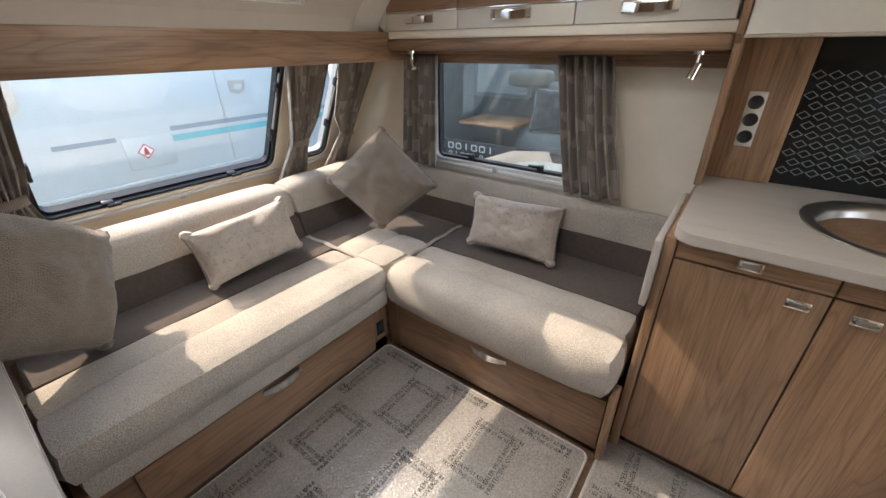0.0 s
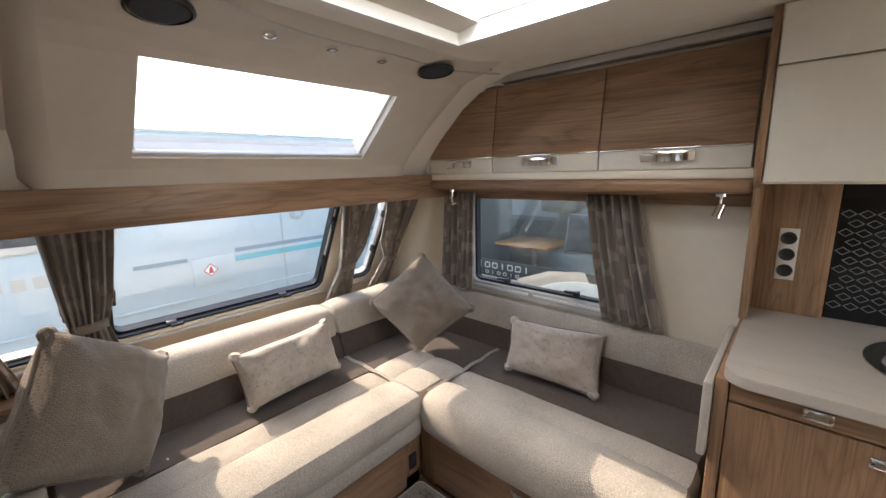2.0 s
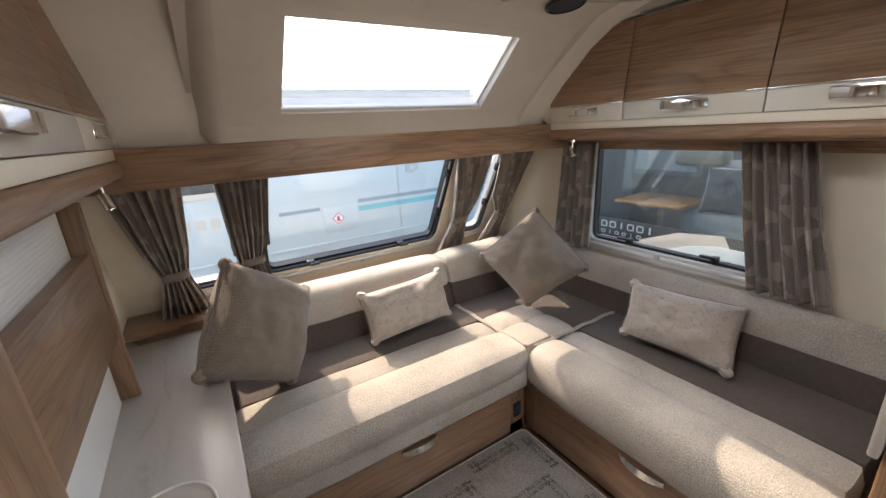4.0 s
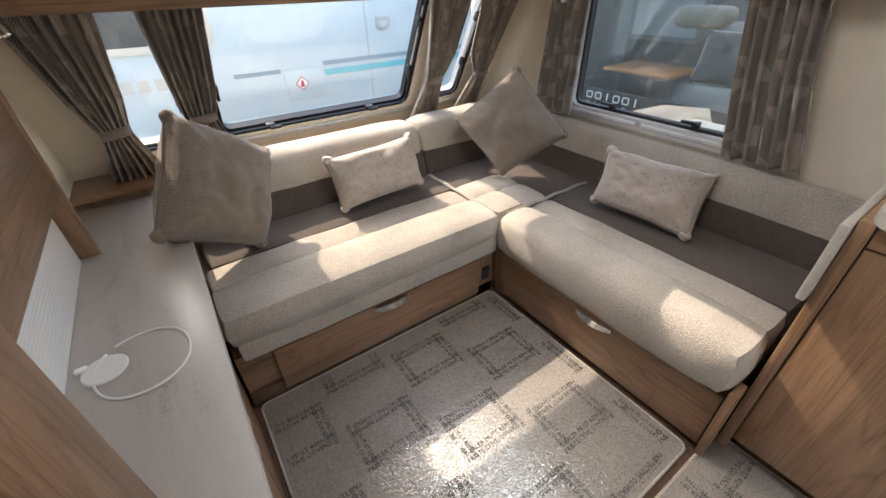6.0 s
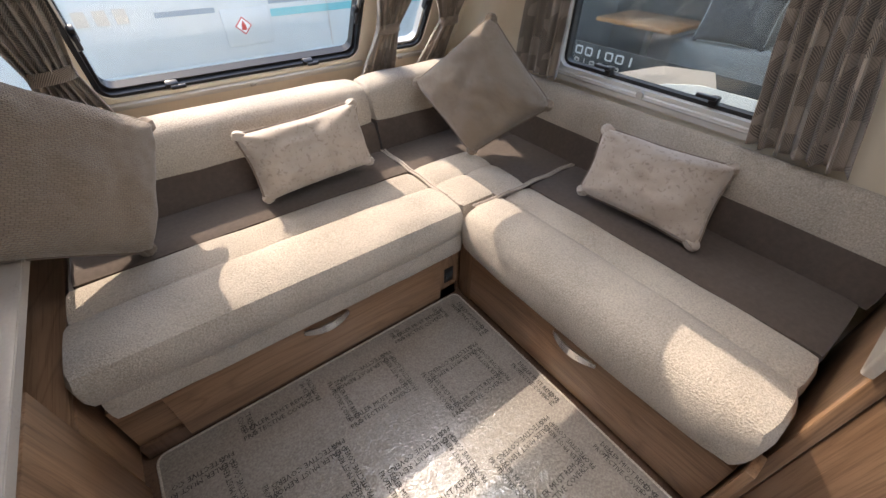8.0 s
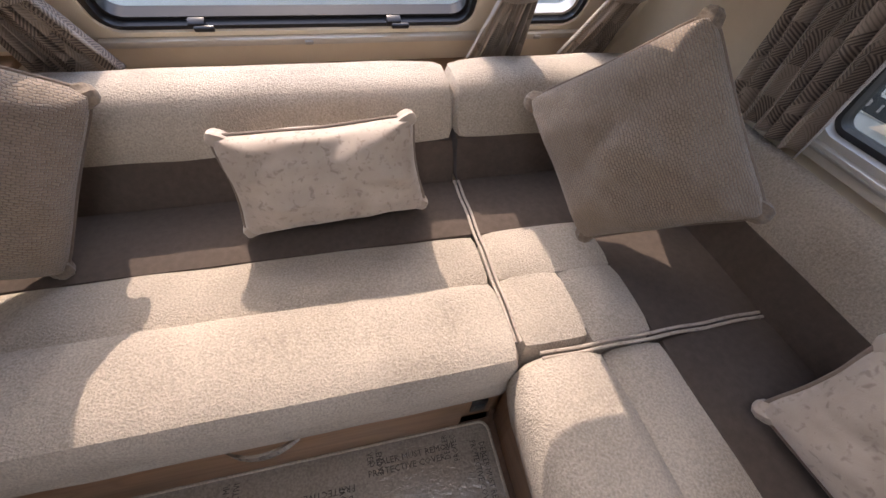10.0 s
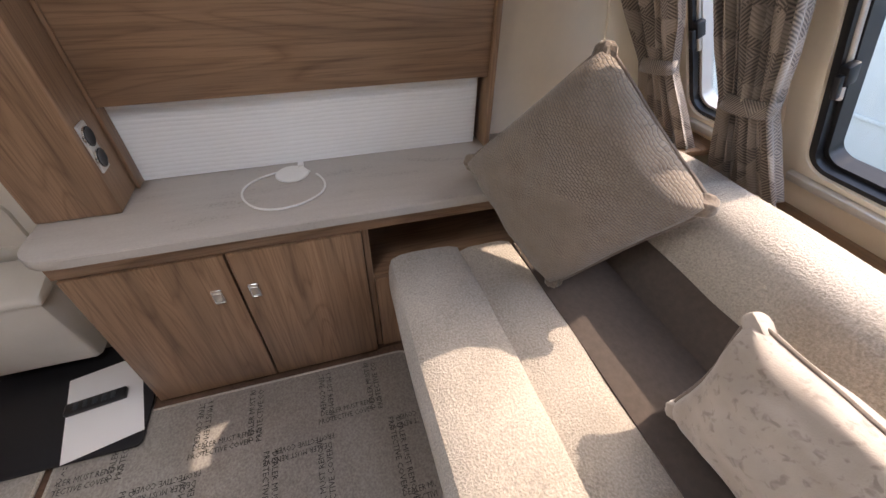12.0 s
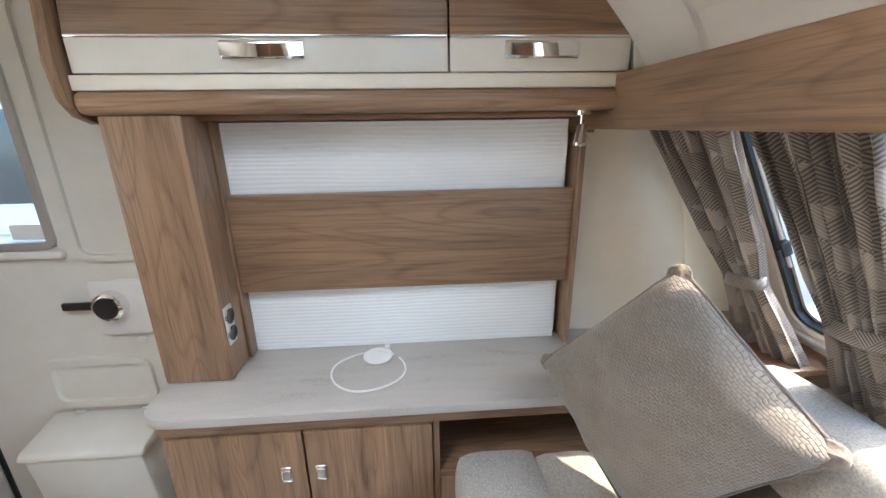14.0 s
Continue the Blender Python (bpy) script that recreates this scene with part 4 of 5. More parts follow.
# ---- ceiling fittings ----
for x, y in ((-0.81, 1.395), (0.035, 1.375)):
    sp = thing("ceiling_speaker", "round dark grey ceiling loudspeaker", "loudspeaker", "ceiling speakers")
    m = Matrix.Translation((x, y, 1.776)) @ Euler((radians(-8), 0, 0)).to_matrix().to_4x4()
    part("grille", lathe([(0.001, -0.006), (0.055, -0.005), (0.060, 0.006), (0.001, 0.007)], m), MESH_GREY, sp)
    part("bezel", lathe([(0.060, 0.006), (0.066, 0.004), (0.067, -0.004), (0.060, -0.007)], m), BLACK, sp)
for x in (-0.57, -0.385, -0.20):
    st = thing("ceiling_light", "tiny recessed ceiling light with chrome rim", "light", "recessed lights")
    m = Matrix.Translation((x, 1.40, 1.776)) @ Euler((radians(-11), 0, 0)).to_matrix().to_4x4()
    part("rim", lathe([(0.010, -0.004), (0.017, -0.003), (0.017, 0.006), (0.010, 0.006)], m, 20), CHROME, st)
    part("lens", lathe([(0.001, -0.001), (0.010, -0.001), (0.010, 0.004), (0.001, 0.004)], m, 20), WHITE_PLASTIC, st)

# ---- chest and wall panel on the west side ----
ch = thing("low_chest", "low walnut-effect chest with two doors and open cubby", "cabinet")
part("carcass", box(XL + 0.002, -1.45, 0.72, 2.25, -0.008, 0.59, 0), WOOD_Y, ch)
part("side_panel", box(-1.45, -1.198, 0.722, 0.738, -0.008, 0.578, 0.002), WOOD_Z, ch)
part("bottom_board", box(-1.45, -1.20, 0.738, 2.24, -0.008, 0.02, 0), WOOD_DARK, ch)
part("top_rail", box(-1.45, -1.185, 0.72, 2.24, 0.542, 0.59, 0.002), WOOD_Y, ch)
part("divider", box(-1.45, -1.195, 1.412, 1.430, 0.02, 0.541, 0.002), WOOD_Z, ch)
part("cubby_floor", box(-1.45, -1.195, 1.4305, 2.24, 0.345, 0.365, 0.002), WOOD_Y, ch)
part("cubby_front", box(-1.215, -1.190, 1.432, 1.60, 0.02, 0.344, 0.002), WOOD_Z, ch, "fixed wooden panel beside the sofa")
for y0, y1, hy in ((0.728, 1.072, 1.023), (1.078, 1.410, 1.113)):
    d = part("door", box(-1.198, -1.180, y0, y1, 0.012, 0.538, 0.003), WOOD_Z, ch)
    plate_handle(d, -1.1795, hy, 0.41, 1, 0.028, 0.05)
top = [(XL + 0.003, 0.69)] + [(-1.155 - 0.07 + 0.07 * math.cos(a), 0.69 + 0.07 - 0.07 * math.sin(a)) for a in np.linspace(math.pi / 2, 0, 8)] + [(-1.155, 2.255), (XL + 0.003, 2.255)]
ct = thing("chest_top", "grey stone-effect laminate top of the chest", "worktop")
part("slab", slab(top, 2, 0.592, 0.620, 0.004), LAMINATE, ct)
part("edge_band", box(-1.1552, -1.1535, 0.775, 2.25, 0.5945, 0.6165, 0), LAMINATE, ct, "laminate front edge band")

pn = thing("wall_panel", "walnut-effect frame with white ripple-textured boards", "wall panel", kind="structure")
part("ripple_board", box(XL + 0.002, -1.455, 0.865, 1.82, 0.621, 1.30, 0), RIPPLE, pn, "white board with pressed horizontal ripples")
part("cross_board", box(-1.454, -1.417, 0.8785, 1.838, 0.832, 1.112, 0.003), WOOD_Y, pn)
part("stile", box(XL + 0.002, -1.405, 1.8385, 1.856, 0.621, 1.262, 0.003), WOOD_Z, pn)
part("stile", box(XL + 0.002, -1.415, 0.8685, 0.878, 0.621, 1.304, 0.002), WOOD_Z, pn)
post = thing("door_post", "broad walnut-effect post between chest and entrance door", "post", kind="structure")
part("board", box(XL + 0.002, -1.30, 0.69, 0.868, 0.621, 1.317, 0.006, 3), WOOD_Z, post)
sw = [(XL, 1.30), (-1.36, 1.30), (-1.315, 1.315), (-1.285, 1.35), (-1.275, 1.42), (-1.285, 1.50), (-1.325, 1.85), (XL, 1.85)]
part("locker_side", slab([(x, z) for x, z in sw], 1, 0.628, 0.652, 0.003), WOOD_Z, post, "swept wooden side of the locker")


def socket_plate(x, y, z, out, n, step, parent_label, w=0.05):
    so = thing("socket_plate", parent_label, "socket")
    h = n * step + 0.01
    part("plate", box(*sorted((x, x + out * 0.006)), y - w / 2, y + w / 2, z - h / 2, z + h / 2, 0.004), SILVER, so)
    for k in range(n):
        zz = z + (k - (n - 1) / 2) * step
        m = pose(x + out * 0.006, y, zz, 0, 90 * out, 0)
        o = part("outlet", lathe([(0.001, 0.0015), (0.015, 0.0015), (0.019, 0.004), (0.021, 0.001), (0.021, -0.003)], m, 24), BLACK, so, "round black outlet")
        part("outlet_rim", lathe([(0.0205, 0.001), (0.0215, 0.003), (0.0225, 0.0), (0.0215, -0.002)], m, 24), CHROME, o)
    return so


socket_plate(0, 0, 0, 1, 2, 0.05, "silver plate with two round black outlets on the post", 0.042).matrix_world = pose(-1.334, 0.868, 0.777, 0, 0, 90)

ca = thing("charging_cable", "white charging puck with a looped cable", "charger")
part("puck", lathe([(0.001, 0.0), (0.042, 0.0), (0.045, 0.003), (0.042, 0.006), (0.001, 0.006)], pose(-1.385, 1.258, 0.6205), 40), WHITE_PLASTIC, ca)
loop = []
for k in range(49):
    a = 2.2 - k / 48 * 1.93 * math.pi
    loop.append((-1.312 + 0.094 * math.cos(a), 1.238 + 0.104 * math.sin(a), 0.624 + 0.002 * math.sin(3 * a)))
part("cable", tube(loop, 0.0028, 8), WHITE_PLASTIC, ca)
part("plug", box(-1.440, -1.416, 1.275, 1.291, 0.6215, 0.630, 0.002), WHITE_PLASTIC, ca)

# ---- entrance door ----
DY0, DY1 = -0.05, 0.655
door = tagged(new("door_1"), "moulded cream caravan entrance door with a small window", "door", kind="structure")
dm = bmesh.new()
for s in ((0.345, DY1, -0.2, 1.72), (DY0, 0.02, -0.2, 1.72), (0.02, 0.345, -0.2, 0.965), (0.02, 0.345, 1.50, 1.72)):
    box(XL - 0.04, XL - 0.002, *s, 0, bm=dm)
part("leaf", dm, DOOR_PLASTIC, door)
DM = Matrix.Translation((XL, 0, 0)) @ Matrix(((0, 0, 1, 0), (1, 0, 0, 0), (0, 1, 0, 0), (0, 0, 0, 1)))
part("window_frame", moved(ring(0.015, 0.35, 0.96, 1.505, 0.03, 0.022, -0.03, 0.008), DM), GREY_RAIL, door)
p = part("pane", box(XL - 0.02, XL - 0.016, 0.02, 0.345, 0.965, 1.5, 0), TINTED, door)
part("sticker", box(XL - 0.0155, XL - 0.015, 0.22, 0.32, 0.985, 1.03, 0), PAPER, door, "small white sticker on the glass")
part("sill", box(XL - 0.002, XL + 0.02, 0.0, 0.365, 0.935, 0.957, 0.006), DOOR_PLASTIC, door)
part("upper_moulding", moved(ring(0.39, 0.61, 0.92, 1.62, 0.05, 0.02, -0.003, 0.010), DM), DOOR_PLASTIC, door)
part("pocket_moulding", moved(ring(0.19, 0.52, 0.42, 0.60, 0.05, 0.025, -0.003, 0.012), DM), DOOR_PLASTIC, door)
part("lock_surround", moved(slab(rounded(0.40, 0.56, 0.68, 0.86, 0.02), 2, -0.002, 0.012, 0.003), DM), WHITE_PLASTIC, door)
hm = pose(XL + 0.012, 0.462, 0.782, 0, 90, 0)
lk = part("lock", lathe([(0.001, 0.03), (0.034, 0.03), (0.044, 0.024), (0.048, 0.004), (0.048, 0.0)], hm), CHROME, door, "round chrome lock housing")
part("lock_cap", lathe([(0.001, 0.034), (0.033, 0.033), (0.035, 0.030), (0.035, 0.028)], hm), BLACK, lk)
part("lever", box(XL + 0.014, XL + 0.028, 0.325, 0.44, 0.772, 0.797, 0.006, 3), BLACK, lk, "black door lever")
part("button", lathe([(0.001, 0.004), (0.014, 0.004), (0.017, 0.0)], pose(XL, 0.51, 0.655, 0, 90, 0) @ Matrix.Diagonal((0.5, 1, 1, 1)), 20), WHITE_PLASTIC, door)
fr = thing("door_frame", "pale door frame with a black weather seal", "door frame", kind="structure")
part("jamb", box(XL - 0.04, XL + 0.012, -0.10, -0.052, -0.2, 1.74, 0.004), SILVER, fr)
part("seal", box(XL - 0.01, XL + 0.008, -0.051, -0.038, -0.2, 1.72, 0.004), RUBBER, fr)
part("head", box(XL - 0.04, XL + 0.012, -0.10, 0.66, 1.722, 1.76, 0.004), SILVER, fr)
bn = thing("door_bin", "cream plastic waste bin hung on the door", "bin")
prof = [(0.0, 0.40), (0.145, 0.37), (0.15, 0.34), (0.125, 0.06), (0.10, 0.045), (0.0, 0.045)]
part("tub", slab([(XL + 0.002 + a, z) for a, z in prof[2:] + [(0.0, 0.34)]], 1, 0.19, 0.53, 0.012), DOOR_PLASTIC, bn)
part("lid", slab([(XL + 0.002 + a, z) for a, z in ((0, 0.342), (0.157, 0.342), (0.157, 0.36), (0.14, 0.372), (0.0, 0.402))], 1, 0.18, 0.54, 0.008), DOOR_PLASTIC, bn, "sloping hinged lid")
for y in (0.25, 0.46):
    part("hinge", box(XL + 0.003, XL + 0.015, y, y + 0.03, 0.402, 0.409, 0.002), WHITE_PLASTIC, bn)

wd = thing("door_mat", "black rubber mat beside the entrance door", "mat")
part("mat", slab(rounded(-1.45, -1.05, -0.06, 0.705, 0.02), 2, 0.0045, 0.014, 0.003), RUBBER, wd)
pp = thing("paper_sheet", "white sheet of paper lying on the black mat", "paper")
part("sheet", moved(box(-0.148, 0.148, -0.10, 0.10, 0.0, 0.0012, 0), pose(-1.215, 0.570, 0.0145, 0, 0, 14)), PAPER, pp)
rm = thing("remote_control", "black remote control lying on the paper", "remote control")
part("body", moved(box(-0.02, 0.02, -0.08, 0.08, 0.0, 0.018, 0.006, 3), pose(-1.225, 0.548, 0.016, 0, 0, 8)), BLACK, rm)
for k in range(5):
    part("button", moved(box(-0.012, 0.012, -0.055 + k * 0.024, -0.043 + k * 0.024, 0.0178, 0.0198, 0.001), pose(-1.225, 0.548, 0.016, 0, 0, 8)), CHARCOAL, rm)

# ---- kitchen ----
kt = thing("kitchen_unit", "walnut-effect kitchen base unit with drawers and doors", "kitchen cabinet")
part("carcass", box(0.10, XR - 0.003, YB + 0.002, 0.415, 0.055, 0.868, 0), WOOD_Z, kt)
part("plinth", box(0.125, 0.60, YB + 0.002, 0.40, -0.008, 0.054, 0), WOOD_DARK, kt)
part("end_panel", box(0.075, XR - 0.003, 0.4155, 0.4445, -0.006, 0.868, 0.002), WOOD_Z, kt)
for i, (y0, y1) in enumerate(((0.077, 0.412), (-0.30, 0.073), (-0.72, -0.304))):
    d = part("door", box(0.080, 0.099, y0, y1, 0.06, 0.806, 0.003), WOOD_Z, kt)
    plate_handle(d, 0.0795, 0.13 if i == 0 else y1 - 0.065, 0.768, -1, 0.052, 0.026)
    d = part("drawer", box(0.080, 0.099, y0, y1, 0.811, 0.866, 0.003), WOOD_Y, kt)
    plate_handle(d, 0.0795, 0.245 if i == 0 else (y0 + y1) / 2, 0.838, -1, 0.055, 0.028)
SC, SR = (0.375, -0.075), 0.235
wt = thing("kitchen_worktop", "grey stone-effect laminate kitchen worktop", "worktop")
r0 = 0.06
outl = [(XR - 0.004, 0.43)] + [(0.045 + r0 - r0 * math.sin(a), 0.43 - r0 + r0 * math.cos(a)) for a in np.linspace(0, math.pi / 2, 8)] + [(0.045, 0.20), (XR - 0.004, 0.20)]
bm = slab(outl, 2, 0.870, 0.900)
box(0.045, XR - 0.004, YB + 0.002, -0.36, 0.870, 0.900, 0.0, bm=bm)
N = 40
ringv = []
corner_turns = [math.atan2(yy - SC[1], xx - SC[0]) % math.tau for xx in (0.045, XR - 0.004) for yy in (0.20, -0.36)]
turns = sorted([k * math.tau / N for k in range(N)] + corner_turns)
for a in turns:
    dx, dy = math.cos(a), math.sin(a)
    tx = ((XR - 0.004 - SC[0]) / dx if dx > 0 else (0.045 - SC[0]) / dx) if abs(dx) > 1e-6 else 9
    ty = ((0.20 - SC[1]) / dy if dy > 0 else (-0.36 - SC[1]) / dy) if abs(dy) > 1e-6 else 9
    t = min(tx, ty)
    ringv.append([bm.verts.new((SC[0] + dx * q, SC[1] + dy * q, z)) for q, z in ((t, 0.870), (t, 0.900), (SR - 0.008, 0.900), (SR - 0.008, 0.870))])
for k in range(len(ringv)):
    a, b = ringv[k], ringv[(k + 1) % len(ringv)]
    for i in range(4):
        bm.faces.new((a[i], b[i], b[(i + 1) % 4], a[(i + 1) % 4]))
part("slab", bm, LAMINATE, wt)
part("edge_band", box(0.0432, 0.0446, YB + 0.01, 0.365, 0.8725, 0.8975, 0), LAMINATE, wt, "laminate front edge band")
sk = thing("round_sink", "round brushed steel sink set in the worktop", "sink")
part("bowl", lathe([(SR, 0.901), (SR, 0.904), (SR - 0.012, 0.905), (SR - 0.03, 0.902), (SR - 0.045, 0.885), (SR - 0.055, 0.80), (SR - 0.09, 0.765), (0.03, 0.757), (0.03, 0.75), (SR - 0.08, 0.758), (SR - 0.045, 0.80), (SR - 0.035, 0.885), (SR - 0.02, 0.899)], pose(SC[0], SC[1], 0), 56), STEEL, sk)
part("drain", lathe([(0.001, 0.758), (0.028, 0.758), (0.032, 0.760), (0.028, 0.762), (0.001, 0.760)], pose(SC[0], SC[1], 0), 24), CHROME, sk)

fp = thing("worktop_flap", "folded-down worktop extension flap on the kitchen end", "flap")
part("board", box(0.045, 0.53, 0.447, 0.467, 0.645, 0.862, 0.006, 3), LAMINATE, fp)
for x in (0.12, 0.42):
    part("hinge", box(x, x + 0.05, 0.4447, 0.4469, 0.80, 0.845, 0.002), BLACK, fp, "black folding hinge")

dv = thing("kitchen_divider", "upright walnut-effect divider between kitchen and lounge", "divider", kind="structure")
part("board", slab([(0.50, 0.901), (0.475, 1.34), (0.43, 1.36), (0.41, 1.42), (0.44, 1.848), (XR - 0.002, 1.848), (XR - 0.002, 0.901)], 1, 0.424, 0.444, 0.003), WOOD_Z, dv)
part("wall_board", box(XR - 0.045, XR - 0.003, 0.236, 0.4235, 0.901, 1.352, 0.002), WOOD_Z, dv)
socket_plate(XR - 0.045, 0.345, 1.108, -1, 3, 0.056, "silver plate with three round black outlets", 0.052)
spb = thing("splashback", "black glass splashback with a diamond lattice", "splashback", kind="structure")
part("panel", box(XR - 0.020, XR - 0.003, YB + 0.01, 0.2355, 0.901, 1.352, 0.001), SPLASH, spb)
for iy in range(11):
    for iz in range(11):
        yy, zz = 0.212 - iy * 0.040 - (iz % 2) * 0.020, 0.95 + iz * 0.030
        dm = bmesh.new()
        loops = [[dm.verts.new((x, yy + a * s, zz + b * s)) for a, b in ((-0.019, 0), (0, -0.0135), (0.019, 0), (0, 0.0135))] for x, s in ((XR - 0.0195, 1), (XR - 0.0215, 1), (XR - 0.0215, 0.80), (XR - 0.0195, 0.80))]
        for u in range(3):
            for k in range(4):
                dm.faces.new((loops[u][k], loops[u][(k + 1) % 4], loops[u + 1][(k + 1) % 4], loops[u + 1][k]))
        part("diamond", dm, LINE_GREY, spb, smooth=False)
hk = thing("kitchen_overhead_cabinet", "cream gloss overhead cabinet above the splashback", "kitchen cabinet")
part("carcass", box(0.44, XR - 0.003, YB + 0.01, 0.4235, 1.353, 1.848, 0), CREAM, hk)
for y0, y1 in ((-0.10, 0.420), (-0.62, -0.104)):
    part("door", box(0.418, 0.438, y0, y1, 1.36, 1.68, 0.003), CREAM_GLOSS, hk)
    part("upper_door", box(0.418, 0.438, y0, y1, 1.685, 1.84, 0.003), CREAM_GLOSS, hk)

# ---- covered carpets and their print ----
mats = []
for nm, x0, x1, y0, y1 in (("lounge_carpet", -1.165, -0.012, 0.485, 1.508), ("aisle_carpet", -1.165, 0.118, -1.5, 0.462)):
    c = thing(nm, "pale looped carpet under printed clear protective film", "carpet")
    part("carpet_top", slab(rounded(x0, x1, y0, y1, 0.03), 2, -0.0075, 0.002, 0.003), FILM, c)
    part("edge_binding", tube([(*p, -0.001) for p in rounded(x0 + 0.004, x1 - 0.004, y0 + 0.004, y1 - 0.004, 0.028)], 0.005, 8, closed=True), BOUCLE, c, "bound carpet edge")
    mats.append((c, x0, x1, y0, y1))


def words(text, size, align="CENTER"):
    cu = bpy.data.curves.new("print", "FONT")
    cu.body, cu.size, cu.align_x, cu.resolution_u = text, size, align, 1
    o = new("print", cu)
    bpy.context.view_layer.update()
    me = bpy.data.meshes.new_from_object(o.evaluated_get(bpy.context.evaluated_depsgraph_get()))
    bpy.data.objects.remove(o)
    bpy.data.curves.remove(cu)
    return me


line_a, line_b = words("DEALER MUST REMOVE", 0.0245), words("PROTECTIVE COVER", 0.0245)


def sized(me):
    co = np.zeros(len(me.vertices) * 3)
    me.vertices.foreach_get("co", co)
    return co.reshape(-1, 3), [tuple(p.vertices) for p in me.polygons]


for c, x0, x1, y0, y1 in mats:
    verts, faces = [], []

    def stamp(me, m):
        co, fs = sized(me)
        placed = [m @ Vector(p) for p in co]
        if any(not (x0 + 0.02 < p.x < x1 - 0.02 and y0 + 0.02 < p.y < y1 - 0.02) for p in placed):
            keep = [x0 + 0.02 < p.x < x1 - 0.02 and y0 + 0.02 < p.y < y1 - 0.02 for p in placed]
            fs = [q for q in fs if all(keep[i] for i in q)]
        n = len(verts)
        verts.extend((p.x, p.y, p.z) for p in placed)
        faces.extend(tuple(i + n for i in q) for q in fs)
    for col in range(-1, 6):
        for row in range(-9, 6):
            cx, cy = -0.24 - 0.285 * col, 1.16 + 0.165 * col + 0.36 * row
            if cy > 1.75 or cy < -1.6:
                continue
            for k in range(4):
                hw = 0.100 if k % 2 else 0.070
                m = Matrix.Translation((cx, cy, 0.0032)) @ pose(0, 0, 0, 0, 0, 90 * k)
                sx = 0.80 if k % 2 else 1.0
                stamp(line_a, m @ Matrix.Translation((0, -hw, 0)) @ Matrix.Diagonal((0.93 * sx, 0.95, 1, 1)))
                stamp(line_b, m @ Matrix.Translation((-0.02, -hw - 0.024, 0)) @ Matrix.Diagonal((0.93 * sx, 0.95, 1, 1)))
    me = bpy.data.meshes.new("printed_text")
    me.from_pydata(verts, [], faces)
    me.materials.append(INK)
    o = new("printed_text", me)
    o.parent = c
    tagged(o, "black printed warning words in squares", kind="stuff")

# ---- outside ----
GZ = -0.60
g = bmesh.new()
bmesh.ops.create_grid(g, x_segments=2, y_segments=2, size=1500)
setting("ground", moved(g, pose(0, 0, GZ)), TARMAC, "pale gravel of the sales yard", "ground")

NY = 4.40
nb = thing("neighbour_caravan", "white caravan with slate and teal stripes parked alongside", "caravan")
outline = [(NY, -0.25), (NY, 1.72), (NY + 0.04, 1.80), (NY + 0.12, 1.85), (NY + 2.1, 1.90), (NY + 2.2, 1.8), (NY + 2.2, -0.25)]
part("body", slab(outline, 0, -4.2, 3.2, 0.02), PAINT, nb)
part("skirt", box(-4.1, 3.1, NY + 0.02, NY + 2.15, -0.34, -0.252, 0.01), DARK_STRIPE, nb)
part("stripe", box(-0.49, -0.09, NY - 0.004, NY - 0.001, 0.665, 0.700, 0), DARK_STRIPE, nb, "slate stripe")
part("stripe", box(0.32, 3.1, NY - 0.004, NY - 0.001, 0.690, 0.730, 0), DARK_STRIPE, nb, "slate stripe")
part("stripe", box(0.32, 3.1, NY - 0.004, NY - 0.001, 0.600, 0.655, 0), TEAL, nb, "teal stripe")
part("rail", box(-4.15, 3.15, NY - 0.012, NY - 0.001, 0.30, 0.325, 0.004), PAINT, nb)
part("roof_rail", box(-4.15, 3.15, NY + 0.02, NY + 0.06, 1.815, 1.835, 0.005), GREY_RAIL, nb)
ht = part("hatch", box(-0.06, 0.30, NY - 0.010, NY - 0.001, 0.42, 0.68, 0.004), PAINT, nb, "square service hatch")
dm = slab([(0.02, 0.56), (0.085, 0.495), (0.15, 0.56), (0.085, 0.625)], 1, NY - 0.0125, NY - 0.0105)
wd = part("warning_diamond", dm, RED, ht, "red diamond warning sticker")
part("diamond_field", slab([(0.032, 0.56), (0.085, 0.507), (0.138, 0.56), (0.085, 0.613)], 1, NY - 0.015, NY - 0.013), PAPER, wd)
part("diamond_mark", slab([(0.065, 0.53), (0.105, 0.53), (0.10, 0.57), (0.085, 0.60), (0.07, 0.57)], 1, NY - 0.0175, NY - 0.0155), RED, wd)
for x in (0.81, 1.45):
    part("door_seam", box(x, x + 0.010, NY - 0.004, NY - 0.001, -0.1, 1.6, 0), GREY_RAIL, nb)
# badge in a lighter grey, faded by colour for the haze
part("badge", slab([(0.92, 1.06), (1.08, 1.06), (1.08, 0.98), (1.0, 0.93), (0.92, 0.96)], 1, NY - 0.006, NY - 0.002), GREY_RAIL, nb, "slate shield badge")
part("badge_inner", slab([(0.97, 1.03), (1.05, 1.02), (1.03, 0.97), (0.97, 0.98)], 1, NY - 0.009, NY - 0.007), PAINT, nb)
nw = part("window", moved(ring(-1.75, -0.55, 0.92, 1.50, 0.10, 0.05, -0.02, 0.004), Matrix.Translation((0, NY, 0)) @ Matrix(((1, 0, 0, 0), (0, 0, 1, 0), (0, 1, 0, 0), (0, 0, 0, 1)))), GREY_RAIL, nb, "grey-framed side window")
part("pane", box(-1.71, -0.59, NY - 0.006, NY - 0.001, 0.96, 1.46, 0), CHARCOAL, nw)
for k in range(6):
    x = -1.30 + k * 0.115
    part("brand_bar", box(x, x + 0.075, NY - 0.005, NY - 0.001, 0.65, 0.74, 0.0), GREY_RAIL, nb)
